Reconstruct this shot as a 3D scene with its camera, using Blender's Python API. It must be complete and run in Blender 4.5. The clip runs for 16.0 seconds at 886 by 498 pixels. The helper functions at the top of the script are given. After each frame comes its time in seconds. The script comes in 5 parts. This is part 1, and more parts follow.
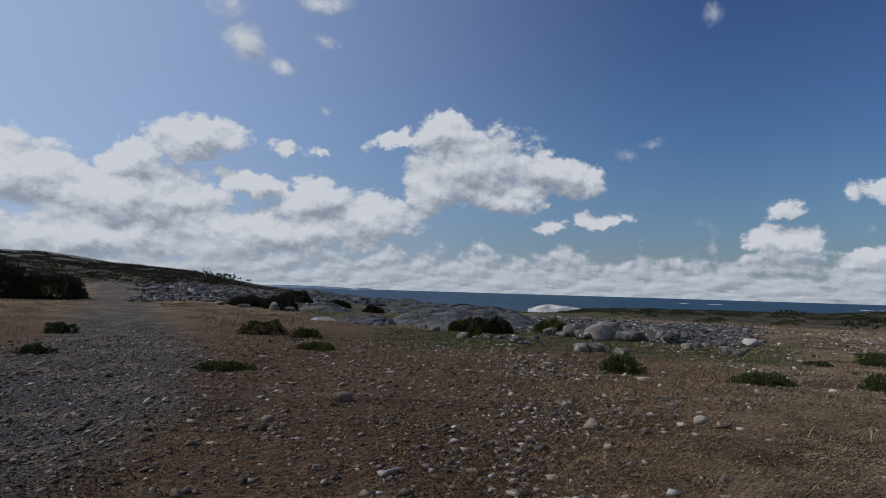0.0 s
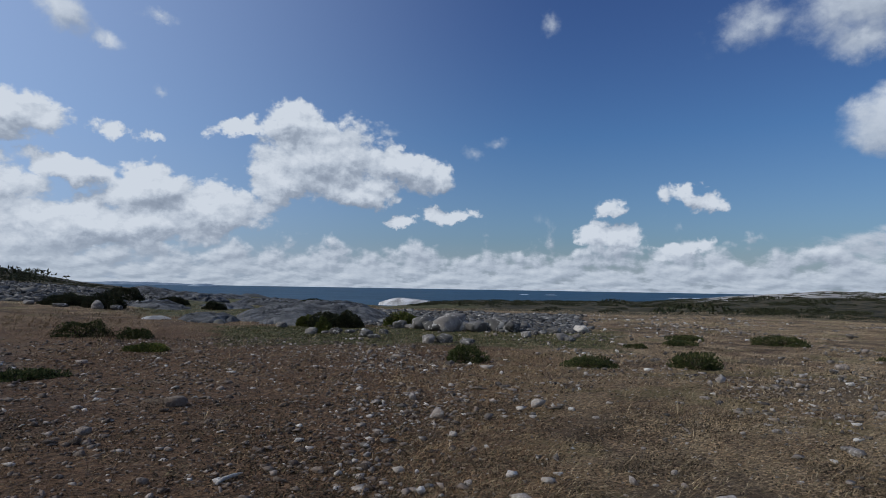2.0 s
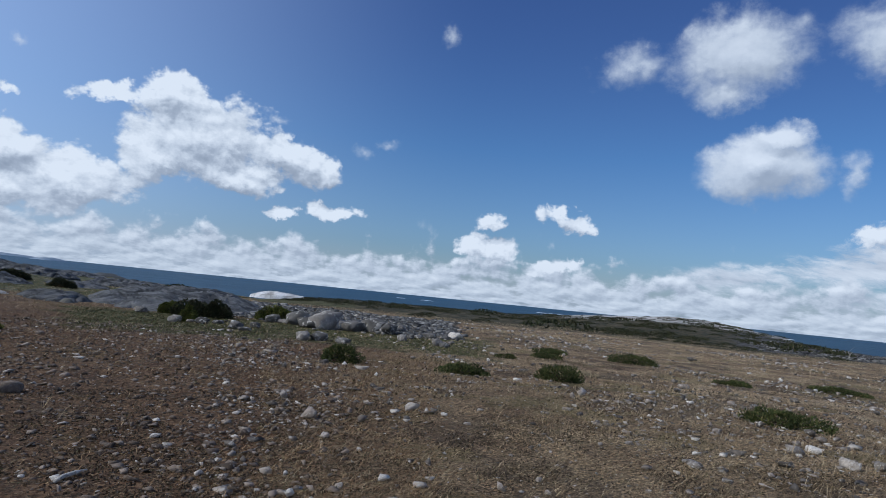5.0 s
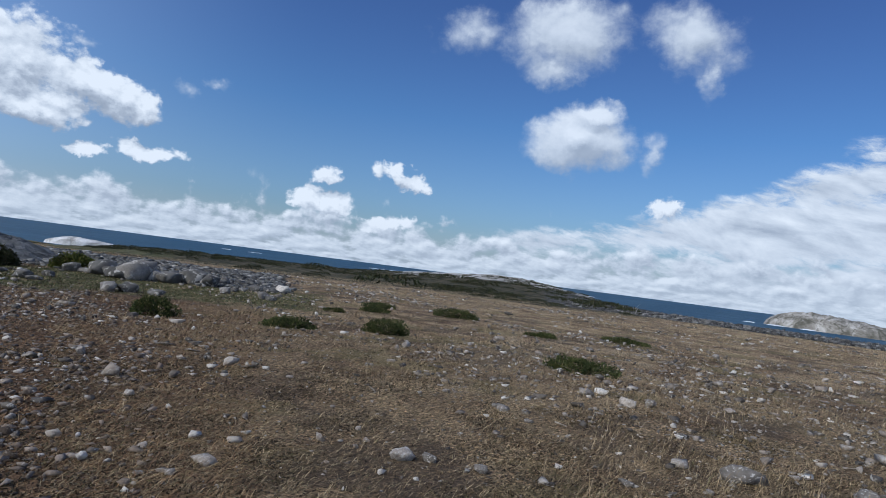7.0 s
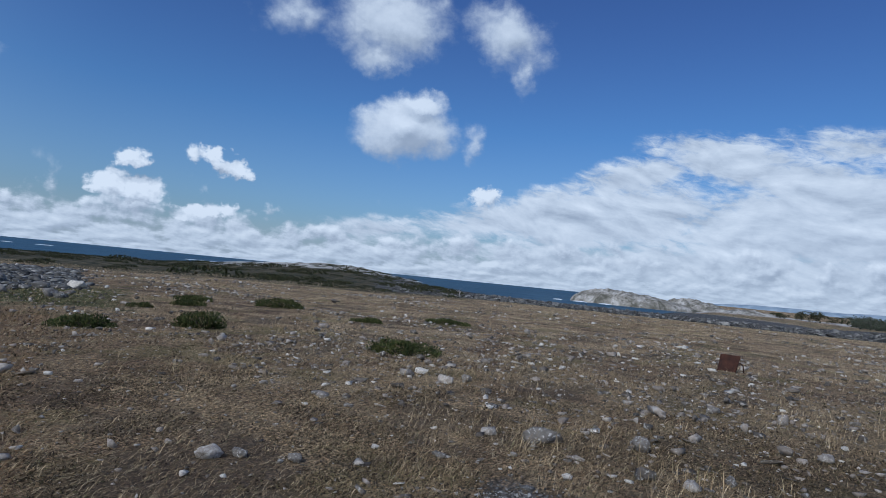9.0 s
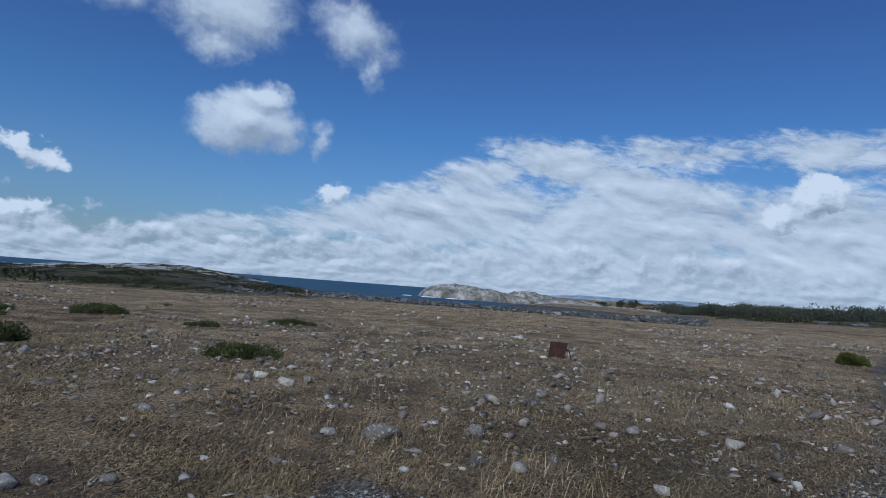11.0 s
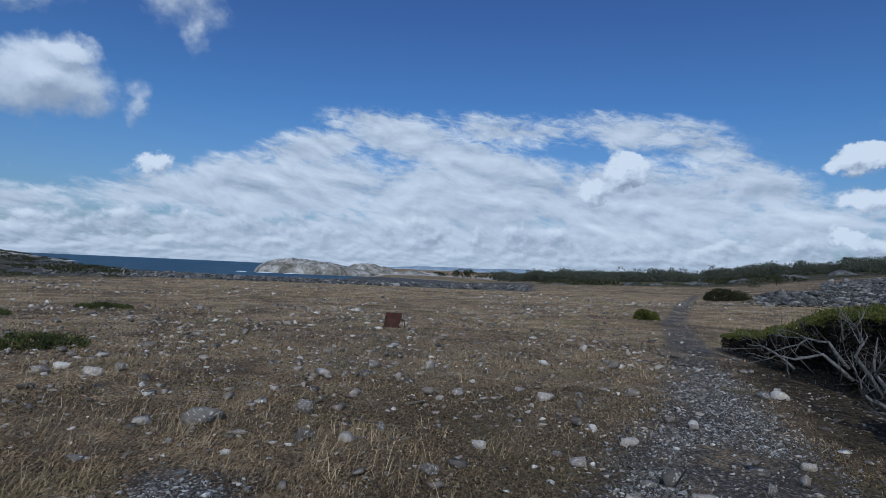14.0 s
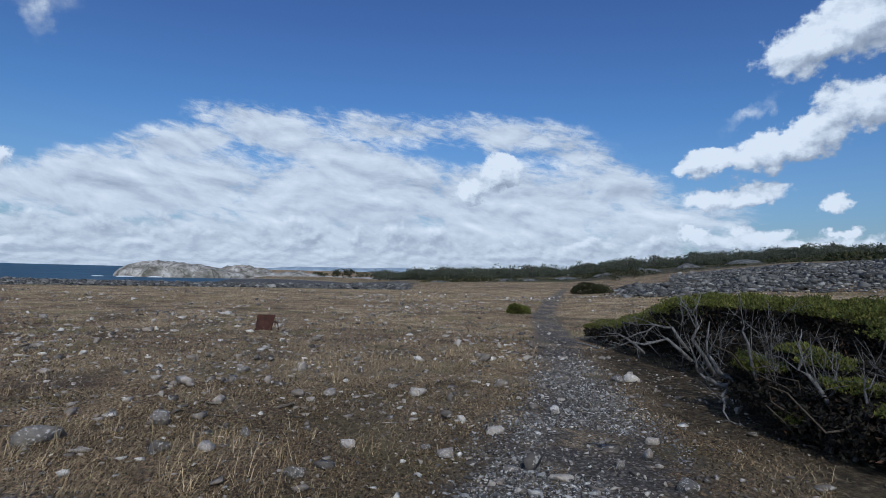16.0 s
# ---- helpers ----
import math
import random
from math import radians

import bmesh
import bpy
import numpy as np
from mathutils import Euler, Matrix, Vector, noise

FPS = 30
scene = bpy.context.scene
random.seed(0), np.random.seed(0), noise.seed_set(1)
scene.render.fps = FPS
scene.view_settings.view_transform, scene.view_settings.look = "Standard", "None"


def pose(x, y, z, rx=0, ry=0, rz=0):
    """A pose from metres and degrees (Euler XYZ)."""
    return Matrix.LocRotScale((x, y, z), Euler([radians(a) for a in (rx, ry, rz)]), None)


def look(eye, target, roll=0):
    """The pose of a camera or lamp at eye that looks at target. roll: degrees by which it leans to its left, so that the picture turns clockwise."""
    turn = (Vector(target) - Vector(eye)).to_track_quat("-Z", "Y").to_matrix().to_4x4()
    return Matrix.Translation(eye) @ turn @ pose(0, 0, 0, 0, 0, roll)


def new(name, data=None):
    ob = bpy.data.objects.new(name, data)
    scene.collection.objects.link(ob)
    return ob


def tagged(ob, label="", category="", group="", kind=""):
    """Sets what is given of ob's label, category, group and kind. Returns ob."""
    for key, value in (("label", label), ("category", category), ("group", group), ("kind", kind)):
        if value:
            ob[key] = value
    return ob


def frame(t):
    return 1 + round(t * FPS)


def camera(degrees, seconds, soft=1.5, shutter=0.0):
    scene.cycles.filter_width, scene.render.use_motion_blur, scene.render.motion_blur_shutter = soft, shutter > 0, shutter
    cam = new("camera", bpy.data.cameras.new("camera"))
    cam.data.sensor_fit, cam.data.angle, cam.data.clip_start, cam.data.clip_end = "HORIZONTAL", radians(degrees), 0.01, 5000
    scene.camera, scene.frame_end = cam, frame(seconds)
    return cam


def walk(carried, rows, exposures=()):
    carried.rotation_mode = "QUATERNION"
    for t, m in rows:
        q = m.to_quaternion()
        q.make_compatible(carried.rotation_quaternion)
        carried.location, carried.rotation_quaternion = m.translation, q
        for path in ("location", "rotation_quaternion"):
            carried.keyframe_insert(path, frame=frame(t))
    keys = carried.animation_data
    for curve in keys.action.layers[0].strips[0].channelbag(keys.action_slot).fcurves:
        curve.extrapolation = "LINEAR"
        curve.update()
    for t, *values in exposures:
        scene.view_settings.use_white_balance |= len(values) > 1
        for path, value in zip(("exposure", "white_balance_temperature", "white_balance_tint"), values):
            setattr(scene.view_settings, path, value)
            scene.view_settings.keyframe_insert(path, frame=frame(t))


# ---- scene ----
cam = camera(72.97, 16.0, soft=0.6)
PATH = [
    (0, pose(-0.096, 0.006, 1.606, 93.95, -1.72, -1.15)),
    (0.5, pose(-0.047, 0.004, 1.592, 93.58, -1.65, -4.08)),
    (1, pose(-0.020, 0.013, 1.585, 93.92, -1.08, -8.42)),
    (1.5, pose(-0.027, 0.056, 1.590, 93.53, -0.57, -12.51)),
    (2, pose(-0.048, 0.086, 1.596, 93.70, -0.97, -15.30)),
    (2.5, pose(-0.050, 0.094, 1.591, 94.29, -1.25, -17.61)),
    (3, pose(-0.052, 0.109, 1.588, 94.47, -2.09, -19.86)),
    (5.5, pose(-0.137, 0.201, 1.584, 94.72, -5.69, -29.81)),
    (6, pose(-0.138, 0.220, 1.590, 94.36, -4.98, -34.22)),
    (6.5, pose(-0.111, 0.204, 1.581, 91.85, -6.49, -38.64)),
    (7, pose(-0.065, 0.172, 1.570, 92.10, -7.25, -42.96)),
    (7.5, pose(-0.051, 0.143, 1.567, 92.34, -8.97, -48.11)),
    (8, pose(-0.011, 0.119, 1.553, 92.11, -8.01, -51.90)),
    (8.5, pose(0.023, 0.107, 1.547, 91.74, -7.80, -55.96)),
    (9, pose(0.045, 0.080, 1.550, 92.71, -5.56, -59.24)),
    (11.5, pose(0.087, -0.052, 1.570, 93.48, -4.39, -76.58)),
    (12, pose(0.093, -0.082, 1.573, 93.21, -3.91, -79.20)),
    (12.5, pose(0.078, -0.102, 1.579, 93.01, -3.65, -82.30)),
    (13, pose(0.067, -0.117, 1.583, 92.44, -4.66, -84.77)),
    (13.5, pose(0.063, -0.138, 1.583, 92.08, -3.47, -86.44)),
    (14, pose(0.069, -0.169, 1.581, 91.95, -2.56, -88.76)),
    (14.5, pose(0.081, -0.186, 1.564, 91.69, -2.28, -91.02)),
    (15, pose(0.084, -0.218, 1.553, 91.45, -1.87, -93.69)),
    (15.5, pose(0.085, -0.261, 1.554, 91.94, -0.81, -96.97)),
    (16, pose(0.078, -0.290, 1.561, 92.26, -1.47, -100.11)),
]
walk(cam, PATH, exposures=[(0.0, -0.58, 6600, 10), (3.0, -0.33, 6150, 8), (5.5, -0.15, 6050, 8), (6.5, -0.08, 6100, 8), (9.0, -0.25, 5800, 7), (12.5, -0.48, 5550, 5), (14.0, -0.4, 5700, 6), (16.0, -0.22, 5950, 7)])

EYE, SEA = 1.6, -9.0
SUN_AZ, SUN_EL = 86.0, 42.0


# ---------------------------------------------------------------- node helpers
def put(nt, socket, value):
    if isinstance(value, bpy.types.NodeSocket):
        nt.links.new(value, socket)
    elif value is not None:
        socket.default_value = value


def mth(nt, op, a, b=None, c=None, clamp=False):
    n = nt.nodes.new("ShaderNodeMath")
    n.operation, n.use_clamp = op, clamp
    for s, v in zip(n.inputs, (a, b, c)):
        put(nt, s, v)
    return n.outputs[0]


def smooth(nt, x, lo, hi, a=0.0, b=1.0):
    n = nt.nodes.new("ShaderNodeMapRange")
    n.interpolation_type = "SMOOTHSTEP"
    for k, v in enumerate((x, lo, hi, a, b)):
        put(nt, n.inputs[k], v)
    return n.outputs[0]


def col(c):
    return (c[0], c[1], c[2], 1.0)


def mixc(nt, fac, a, b, blend="MIX"):
    n = nt.nodes.new("ShaderNodeMix")
    n.data_type, n.blend_type = "RGBA", blend
    put(nt, n.inputs[0], fac)
    put(nt, n.inputs[6], col(a) if isinstance(a, tuple) else a)
    put(nt, n.inputs[7], col(b) if isinstance(b, tuple) else b)
    return n.outputs[2]


def noise_tex(nt, vec, scale, detail=4.0, rough=0.55, distort=0.0):
    n = nt.nodes.new("ShaderNodeTexNoise")
    put(nt, n.inputs["Vector"], vec)
    n.inputs["Scale"].default_value, n.inputs["Detail"].default_value = scale, detail
    n.inputs["Roughness"].default_value, n.inputs["Distortion"].default_value = rough, distort
    return n.outputs[0]


def cells(nt, vec, scale, feature="F1"):
    n = nt.nodes.new("ShaderNodeTexVoronoi")
    n.feature = feature
    put(nt, n.inputs["Vector"], vec)
    n.inputs["Scale"].default_value = scale
    return n


def ramp(nt, fac, stops):
    n = nt.nodes.new("ShaderNodeValToRGB")
    put(nt, n.inputs[0], fac)
    while len(n.color_ramp.elements) < len(stops):
        n.color_ramp.elements.new(0.5)
    for e, (p, c) in zip(n.color_ramp.elements, stops):
        e.position, e.color = p, col(c)
    return n.outputs[0]


def vecmath(nt, op, a, b):
    n = nt.nodes.new("ShaderNodeVectorMath")
    n.operation = op
    put(nt, n.inputs[0], a)
    put(nt, n.inputs[1], b)
    return n.outputs[0]


def bump(nt, height, strength, distance):
    n = nt.nodes.new("ShaderNodeBump")
    put(nt, n.inputs["Height"], height)
    n.inputs["Strength"].default_value, n.inputs["Distance"].default_value = strength, distance
    return n.outputs[0]


def material(name, rough=0.9, spec=0.25):
    m = bpy.data.materials.new(name)
    m.use_nodes = True
    nt = m.node_tree
    b = nt.nodes["Principled BSDF"]
    b.inputs["Roughness"].default_value = rough
    b.inputs["Specular IOR Level"].default_value = spec
    return m, nt, b


def position(nt):
    return nt.nodes.new("ShaderNodeNewGeometry").outputs["Position"]


def island(nt):
    return nt.nodes.new("ShaderNodeNewGeometry").outputs["Random Per Island"]


def thing_random(nt):
    return nt.nodes.new("ShaderNodeObjectInfo").outputs["Random"]


def objcoord(nt):
    return nt.nodes.new("ShaderNodeTexCoord").outputs["Object"]


# ---------------------------------------------------------------- sky, clouds and sun
# clouds: azimuth and height in degrees, half width, half height, thickness, turn
BANK_OVER_HILL = [(35.5, 8.7, 5.6, 3.0, 1, 10), (22.0, 12.7, 4.6, 2.4, 1, -6), (26.8, 10.4, 2.6, 1.5, 1, -7), (14.4, 12.6, 1.6, 0.9, 0.8, -5), (11.3, 12.4, 1.5, 0.7, 0.7, -4),
                  (27.7, 7.2, 10.5, 2.9, 1, -5), (17.3, 9.2, 3.7, 1.2, 1, 10), (10.6, 8.1, 5.0, 2.0, 1, -3), (6.3, 6.7, 5.9, 2.7, 1, -2), (29.9, 3.7, 10.0, 2.1, 1, -4), (15.1, 4.9, 12.1, 2.6, 1, -3)]
BIG_CUMULUS = [(4.4, 14.2, 3.0, 0.8, 0.8, -14), (-1.0, 14.9, 3.0, 2.0, 1, -1), (-3.6, 11.9, 6.2, 3.9, 1, -1), (0.2, 9.6, 3.0, 2.6, 1, -2), (-11.1, 11.4, 5.0, 2.1, 1, 9),
               (-6.9, 9.0, 4.5, 1.5, 1, 0), (-14.6, 10.7, 1.9, 1.6, 1, 1), (-15.6, 7.0, 3.1, 0.9, 0.9, 0), (-11.0, 6.3, 1.8, 0.7, 0.9, -1)]
SMALL_CUMULI = [(-31.0, 7.6, 1.7, 1.2, 0.85, -1), (-30.8, 5.1, 2.9, 1.3, 0.85, -1), (-38.2, 8.2, 2.7, 1.1, 0.8, 9), (-37.4, 9.2, 1.2, 0.9, 0.8, 1), (-36.9, 3.8, 3.4, 1.0, 0.7, -1),
                (-62.8, 8.2, 1.9, 1.3, 0.75, -5), (-105.3, 9.8, 2.4, 1.6, 0.95, 0), (-103.2, 7.9, 2.6, 1.4, 0.85, -11)]
FAR_CUMULI = [(-132.2, 19.0, 4.7, 2.2, 1, -12), (-135.2, 20.3, 3.2, 2.7, 1, 12), (-130.2, 11.3, 6.7, 1.7, 1, -20), (-135.2, 13.7, 3.5, 2.1, 1, 8), (-124.4, 10.1, 3.9, 1.1, 0.95, -5),
              (-126.4, 7.2, 4.6, 1.1, 0.95, -2), (-133.4, 6.6, 1.6, 0.9, 0.85, 3), (-123.1, 3.7, 1.7, 0.8, 0.9, 0), (-128.0, 3.9, 2.3, 1.0, 0.95, 0), (-133.7, 3.9, 1.7, 0.6, 0.8, 1), (-130.2, 3.1, 6.1, 0.7, 0.8, 0)]
AROUND = [(60, 9, 14, 5, 1, 0), (95, 14, 16, 6, .9, 0), (140, 9, 18, 5, 1, 0), (175, 16, 12, 5, .9, 0), (-160, 10, 14, 6, 1, 0), (55, 30, 8, 4, .7, 0), (120, 34, 9, 5, .8, 0), (-150, 32, 9, 5, .8, 0)]
HIGH_SOFT = [(-43.0, 22.2, 4.4, 2.4, 0.62, -10), (-51.8, 22.7, 6.0, 3.4, 1.05, -6), (-51.5, 19.6, 3.8, 1.5, 0.75, -6), (-63.4, 22.6, 4.6, 3.0, 0.85, 24), (-65.2, 19.6, 1.5, 2.4, 0.65, -2),
             (-54.2, 13.5, 4.7, 2.5, 1.35, -6), (-55.4, 15.8, 2.5, 1.5, 1.1, -6), (-60.8, 13.2, 1.3, 2.4, 0.65, 5), (18.4, 21.3, 2.2, 1.8, 0.9, 21), (15.3, 19.8, 1.8, 0.8, 0.7, 12), (11.3, 22.2, 1.8, 0.6, 0.5, -6), (11.2, 25.5, 3.2, 1.1, 0.7, -6),
             (19.8, 24.3, 2.3, 1.4, 0.6, -9), (11.0, 16.3, 0.9, 0.7, 0.5, -5)]
WISPS = [(-18.1, 13.1, 1.7, 1.0, 0.5, 2), (-20.3, 13.9, 1.5, 0.8, 0.5, 3), (-10.0, 14.8, 1.1, 0.8, 0.5, 1), (-25.4, 23.9, 1.6, 1.3, 0.5, 8), (24.7, 22.5, 1.4, 0.6, 0.35, -11),
         (-127.1, 14.1, 3.2, 0.8, 0.55, -36), (-129.0, 14.6, 0.8, 1.3, 0.5, 6)]
LAYERED_BANK = [(-76.0, 10.6, 7.0, 2.0, 0.72, -14), (-80.6, 13.5, 3.8, 1.1, 0.72, 6), (-84.2, 12.0, 7.0, 2.2, 0.95, 12), (-91.5, 9.8, 9.0, 2.3, 0.9, 12), (-74.4, 6.8, 11.0, 3.2, 1, -4), (-90.1, 6.5, 14.0, 3.7, 1, -2),
                (-106.2, 6.2, 13.3, 3.7, 1, 0), (-97.0, 13.4, 11.0, 1.8, 0.62, 1), (-106.1, 12.9, 8.5, 2.0, 0.68, 9), (-112.5, 11.0, 5.2, 1.7, 0.66, 23), (-116.1, 7.8, 5.9, 2.5, 0.85, 11), (-65.5, 6.0, 6.3, 2.0, 0.8, -5),
                (-119.1, 5.0, 7.8, 3.0, 0.85, 0), (-90.2, 2.6, 31.3, 3.2, 0.9, -1), (-61.9, 5.2, 7.0, 1.7, 0.7, -6), (-53.1, 4.0, 9.0, 1.4, 0.55, -6)]


def cloud_field(name, clouds):
    """Thickness of a family of clouds at a direction given as azimuth and height in degrees."""
    g = bpy.data.node_groups.new(name, "ShaderNodeTree")
    g.interface.new_socket("at", in_out="INPUT", socket_type="NodeSocketVector")
    g.interface.new_socket("thickness", in_out="OUTPUT", socket_type="NodeSocketFloat")
    gi, go = g.nodes.new("NodeGroupInput"), g.nodes.new("NodeGroupOutput")
    total = None
    for az, el, ra, re, w, turn in clouds:
        mp = g.nodes.new("ShaderNodeMapping")
        mp.vector_type = "TEXTURE"
        g.links.new(gi.outputs[0], mp.inputs["Vector"])
        mp.inputs["Location"].default_value = (az, el, 0)
        mp.inputs["Rotation"].default_value = (0, 0, radians(turn))
        mp.inputs["Scale"].default_value = (ra * 1.5, re * 1.5, 1)
        gr = g.nodes.new("ShaderNodeTexGradient")
        gr.gradient_type = "SPHERICAL"
        g.links.new(mp.outputs[0], gr.inputs[0])
        v = gr.outputs[1]
        if w != 1:
            v = mth(g, "MULTIPLY", v, w)
        if total is None:
            total = v
        else:
            n = g.nodes.new("ShaderNodeMath")
            n.operation = "SMOOTH_MAX"
            put(g, n.inputs[0], total)
            put(g, n.inputs[1], v)
            n.inputs[2].default_value = 0.10
            total = n.outputs[0]
    g.links.new(total, go.inputs[0])
    return g


world = bpy.data.worlds.new("world")
scene.world = world
world.use_nodes = True
wt = world.node_tree
back = wt.nodes["Background"]
way = wt.nodes.new("ShaderNodeTexCoord").outputs["Generated"]
sky = wt.nodes.new("ShaderNodeTexSky")
sky.sky_type, sky.sun_disc = "NISHITA", False
sky.sun_elevation, sky.sun_rotation = radians(SUN_EL), radians(-SUN_AZ)
sky.air_density, sky.dust_density, sky.ozone_density = 1.0, 1.6, 4.0
xyz = wt.nodes.new("ShaderNodeSeparateXYZ")
wt.links.new(way, xyz.inputs[0])
az = mth(wt, "MULTIPLY", mth(wt, "ARCTAN2", mth(wt, "MULTIPLY", xyz.outputs[0], -1.0), xyz.outputs[1]), 57.2958)
el = mth(wt, "MULTIPLY", mth(wt, "ARCSINE", xyz.outputs[2]), 57.2958)
at = wt.nodes.new("ShaderNodeCombineXYZ")
wt.links.new(az, at.inputs[0])
wt.links.new(el, at.inputs[1])
AT = at.outputs[0]


def group_at(tree, vec):
    n = wt.nodes.new("ShaderNodeGroup")
    n.node_tree = tree
    put(wt, n.inputs[0], vec)
    return n.outputs[0]


def billow_field():
    """Rounded heads on heads: 0 in the hollows, about 1 on the heads."""
    g = bpy.data.node_groups.new("cloud_billows", "ShaderNodeTree")
    g.interface.new_socket("at", in_out="INPUT", socket_type="NodeSocketVector")
    g.interface.new_socket("billow", in_out="OUTPUT", socket_type="NodeSocketFloat")
    gi, go = g.nodes.new("NodeGroupInput"), g.nodes.new("NodeGroupOutput")
    p = vecmath(g, "MULTIPLY", gi.outputs[0], (0.85, 1.15, 0.0))
    wob = g.nodes.new("ShaderNodeTexNoise")
    g.links.new(p, wob.inputs["Vector"])
    wob.inputs["Scale"].default_value, wob.inputs["Detail"].default_value = 0.8, 5.0
    q = vecmath(g, "ADD", p, vecmath(g, "MULTIPLY", wob.outputs["Color"], (1.5, 1.5, 0.0)))
    total = noise_tex(g, p, 0.36, 9.0, 0.62, 0.1)
    for scale, weight in ((0.45, 0.30), (1.1, 0.16), (2.6, 0.08)):
        c = cells(g, q, scale, "SMOOTH_F1")
        c.inputs["Smoothness"].default_value = 0.5
        total = mth(g, "ADD", total, mth(g, "MULTIPLY", mth(g, "SUBTRACT", 0.45, c.outputs["Distance"]), weight))
    g.links.new(total, go.inputs[0])
    return g


def shifted(vec, scale, detail, amount):
    """The place looked up, moved by fractal noise, for ragged outlines."""
    w = wt.nodes.new("ShaderNodeTexNoise")
    put(wt, w.inputs["Vector"], vec)
    w.inputs["Scale"].default_value, w.inputs["Detail"].default_value, w.inputs["Roughness"].default_value = scale, detail, 0.62
    return vecmath(wt, "ADD", vec, vecmath(wt, "MULTIPLY", vecmath(wt, "SUBTRACT", w.outputs["Color"], (0.5, 0.5, 0.5)), amount))


SUNWARD = (0.35, 0.6, 0.0)
billows = billow_field()
bil = group_at(billows, AT)
bil_sun = group_at(billows, vecmath(wt, "ADD", AT, SUNWARD))
relief = mth(wt, "SUBTRACT", bil, bil_sun)

# heaped clouds
heap_tree = cloud_field("heaped_clouds", BANK_OVER_HILL + BIG_CUMULUS + SMALL_CUMULI + FAR_CUMULI + AROUND)
torn = shifted(AT, 0.32, 9.0, (5.0, 3.6, 0.0))
heap_body = group_at(heap_tree, torn)
heap_up = group_at(heap_tree, vecmath(wt, "ADD", torn, (0.7, 1.5, 0.0)))
heap_dens = mth(wt, "ADD", heap_body, mth(wt, "MULTIPLY", mth(wt, "SUBTRACT", bil, 0.5), 0.80))
heap_cover = mth(wt, "MULTIPLY", smooth(wt, heap_dens, 0.25, 0.47), smooth(wt, heap_body, 0.10, 0.28))
heap_light = mth(wt, "ADD", mth(wt, "ADD", 0.60, mth(wt, "MULTIPLY", smooth(wt, az, -20.0, 35.0), 0.14)), mth(wt, "MULTIPLY", mth(wt, "SUBTRACT", heap_body, heap_up), 1.05))
heap_light = mth(wt, "ADD", heap_light, mth(wt, "MULTIPLY", relief, 1.25))
heap_light = mth(wt, "ADD", heap_light, mth(wt, "MULTIPLY", mth(wt, "SUBTRACT", bil, 0.5), 0.35))

# soft high clouds and thin wisps
soft_tree = cloud_field("soft_clouds", HIGH_SOFT + WISPS)
drift = shifted(AT, 0.28, 9.0, (4.6, 4.0, 0.0))
soft_body = group_at(soft_tree, drift)
soft_up = group_at(soft_tree, vecmath(wt, "ADD", drift, (0.6, 1.2, 0.0)))
soft_dens = mth(wt, "ADD", soft_body, mth(wt, "MULTIPLY", mth(wt, "SUBTRACT", bil, 0.5), 0.5))
soft_cover = mth(wt, "MULTIPLY", smooth(wt, soft_dens, 0.16, 0.74, 0.0, 0.93), smooth(wt, soft_body, 0.12, 0.32))
soft_light = mth(wt, "ADD", 0.50, mth(wt, "MULTIPLY", mth(wt, "SUBTRACT", soft_body, soft_up), 0.7))
soft_light = mth(wt, "ADD", soft_light, mth(wt, "ADD", mth(wt, "MULTIPLY", relief, 0.35), mth(wt, "MULTIPLY", soft_dens, 0.12)))

# the layered bank in the north, drawn out into streaks
bank_tree = cloud_field("layered_clouds", LAYERED_BANK)
turned = wt.nodes.new("ShaderNodeMapping")
wt.links.new(AT, turned.inputs["Vector"])
turned.inputs["Rotation"].default_value = (0, 0, radians(-9))
long_ = vecmath(wt, "MULTIPLY", turned.outputs[0], (0.13, 0.34, 1.0))
streak = noise_tex(wt, long_, 1.0, 8.0, 0.54, 0.4)
streak_up = noise_tex(wt, vecmath(wt, "ADD", long_, (0.05, 0.25, 0.0)), 1.0, 8.0, 0.54, 0.4)
fleece = noise_tex(wt, vecmath(wt, "MULTIPLY", turned.outputs[0], (0.55, 1.5, 1.0)), 1.0, 6.0, 0.65, 0.5)
bank_body = group_at(bank_tree, shifted(AT, 0.16, 8.0, (7.0, 2.8, 0.0)))
bank_dens = mth(wt, "ADD", bank_body, mth(wt, "ADD", mth(wt, "MULTIPLY", mth(wt, "SUBTRACT", streak, 0.5), 0.9), mth(wt, "MULTIPLY", mth(wt, "SUBTRACT", fleece, 0.5), 0.75)))
bank_cover = mth(wt, "MULTIPLY", smooth(wt, bank_dens, 0.14, 0.55, 0.0, 0.98), smooth(wt, bank_body, 0.11, 0.28))
bank_light = mth(wt, "ADD", 0.68, mth(wt, "MULTIPLY", mth(wt, "SUBTRACT", streak, streak_up), 1.6))
bank_light = mth(wt, "ADD", bank_light, mth(wt, "ADD", mth(wt, "MULTIPLY", mth(wt, "SUBTRACT", fleece, 0.5), 0.22), mth(wt, "MULTIPLY", relief, 0.25)))

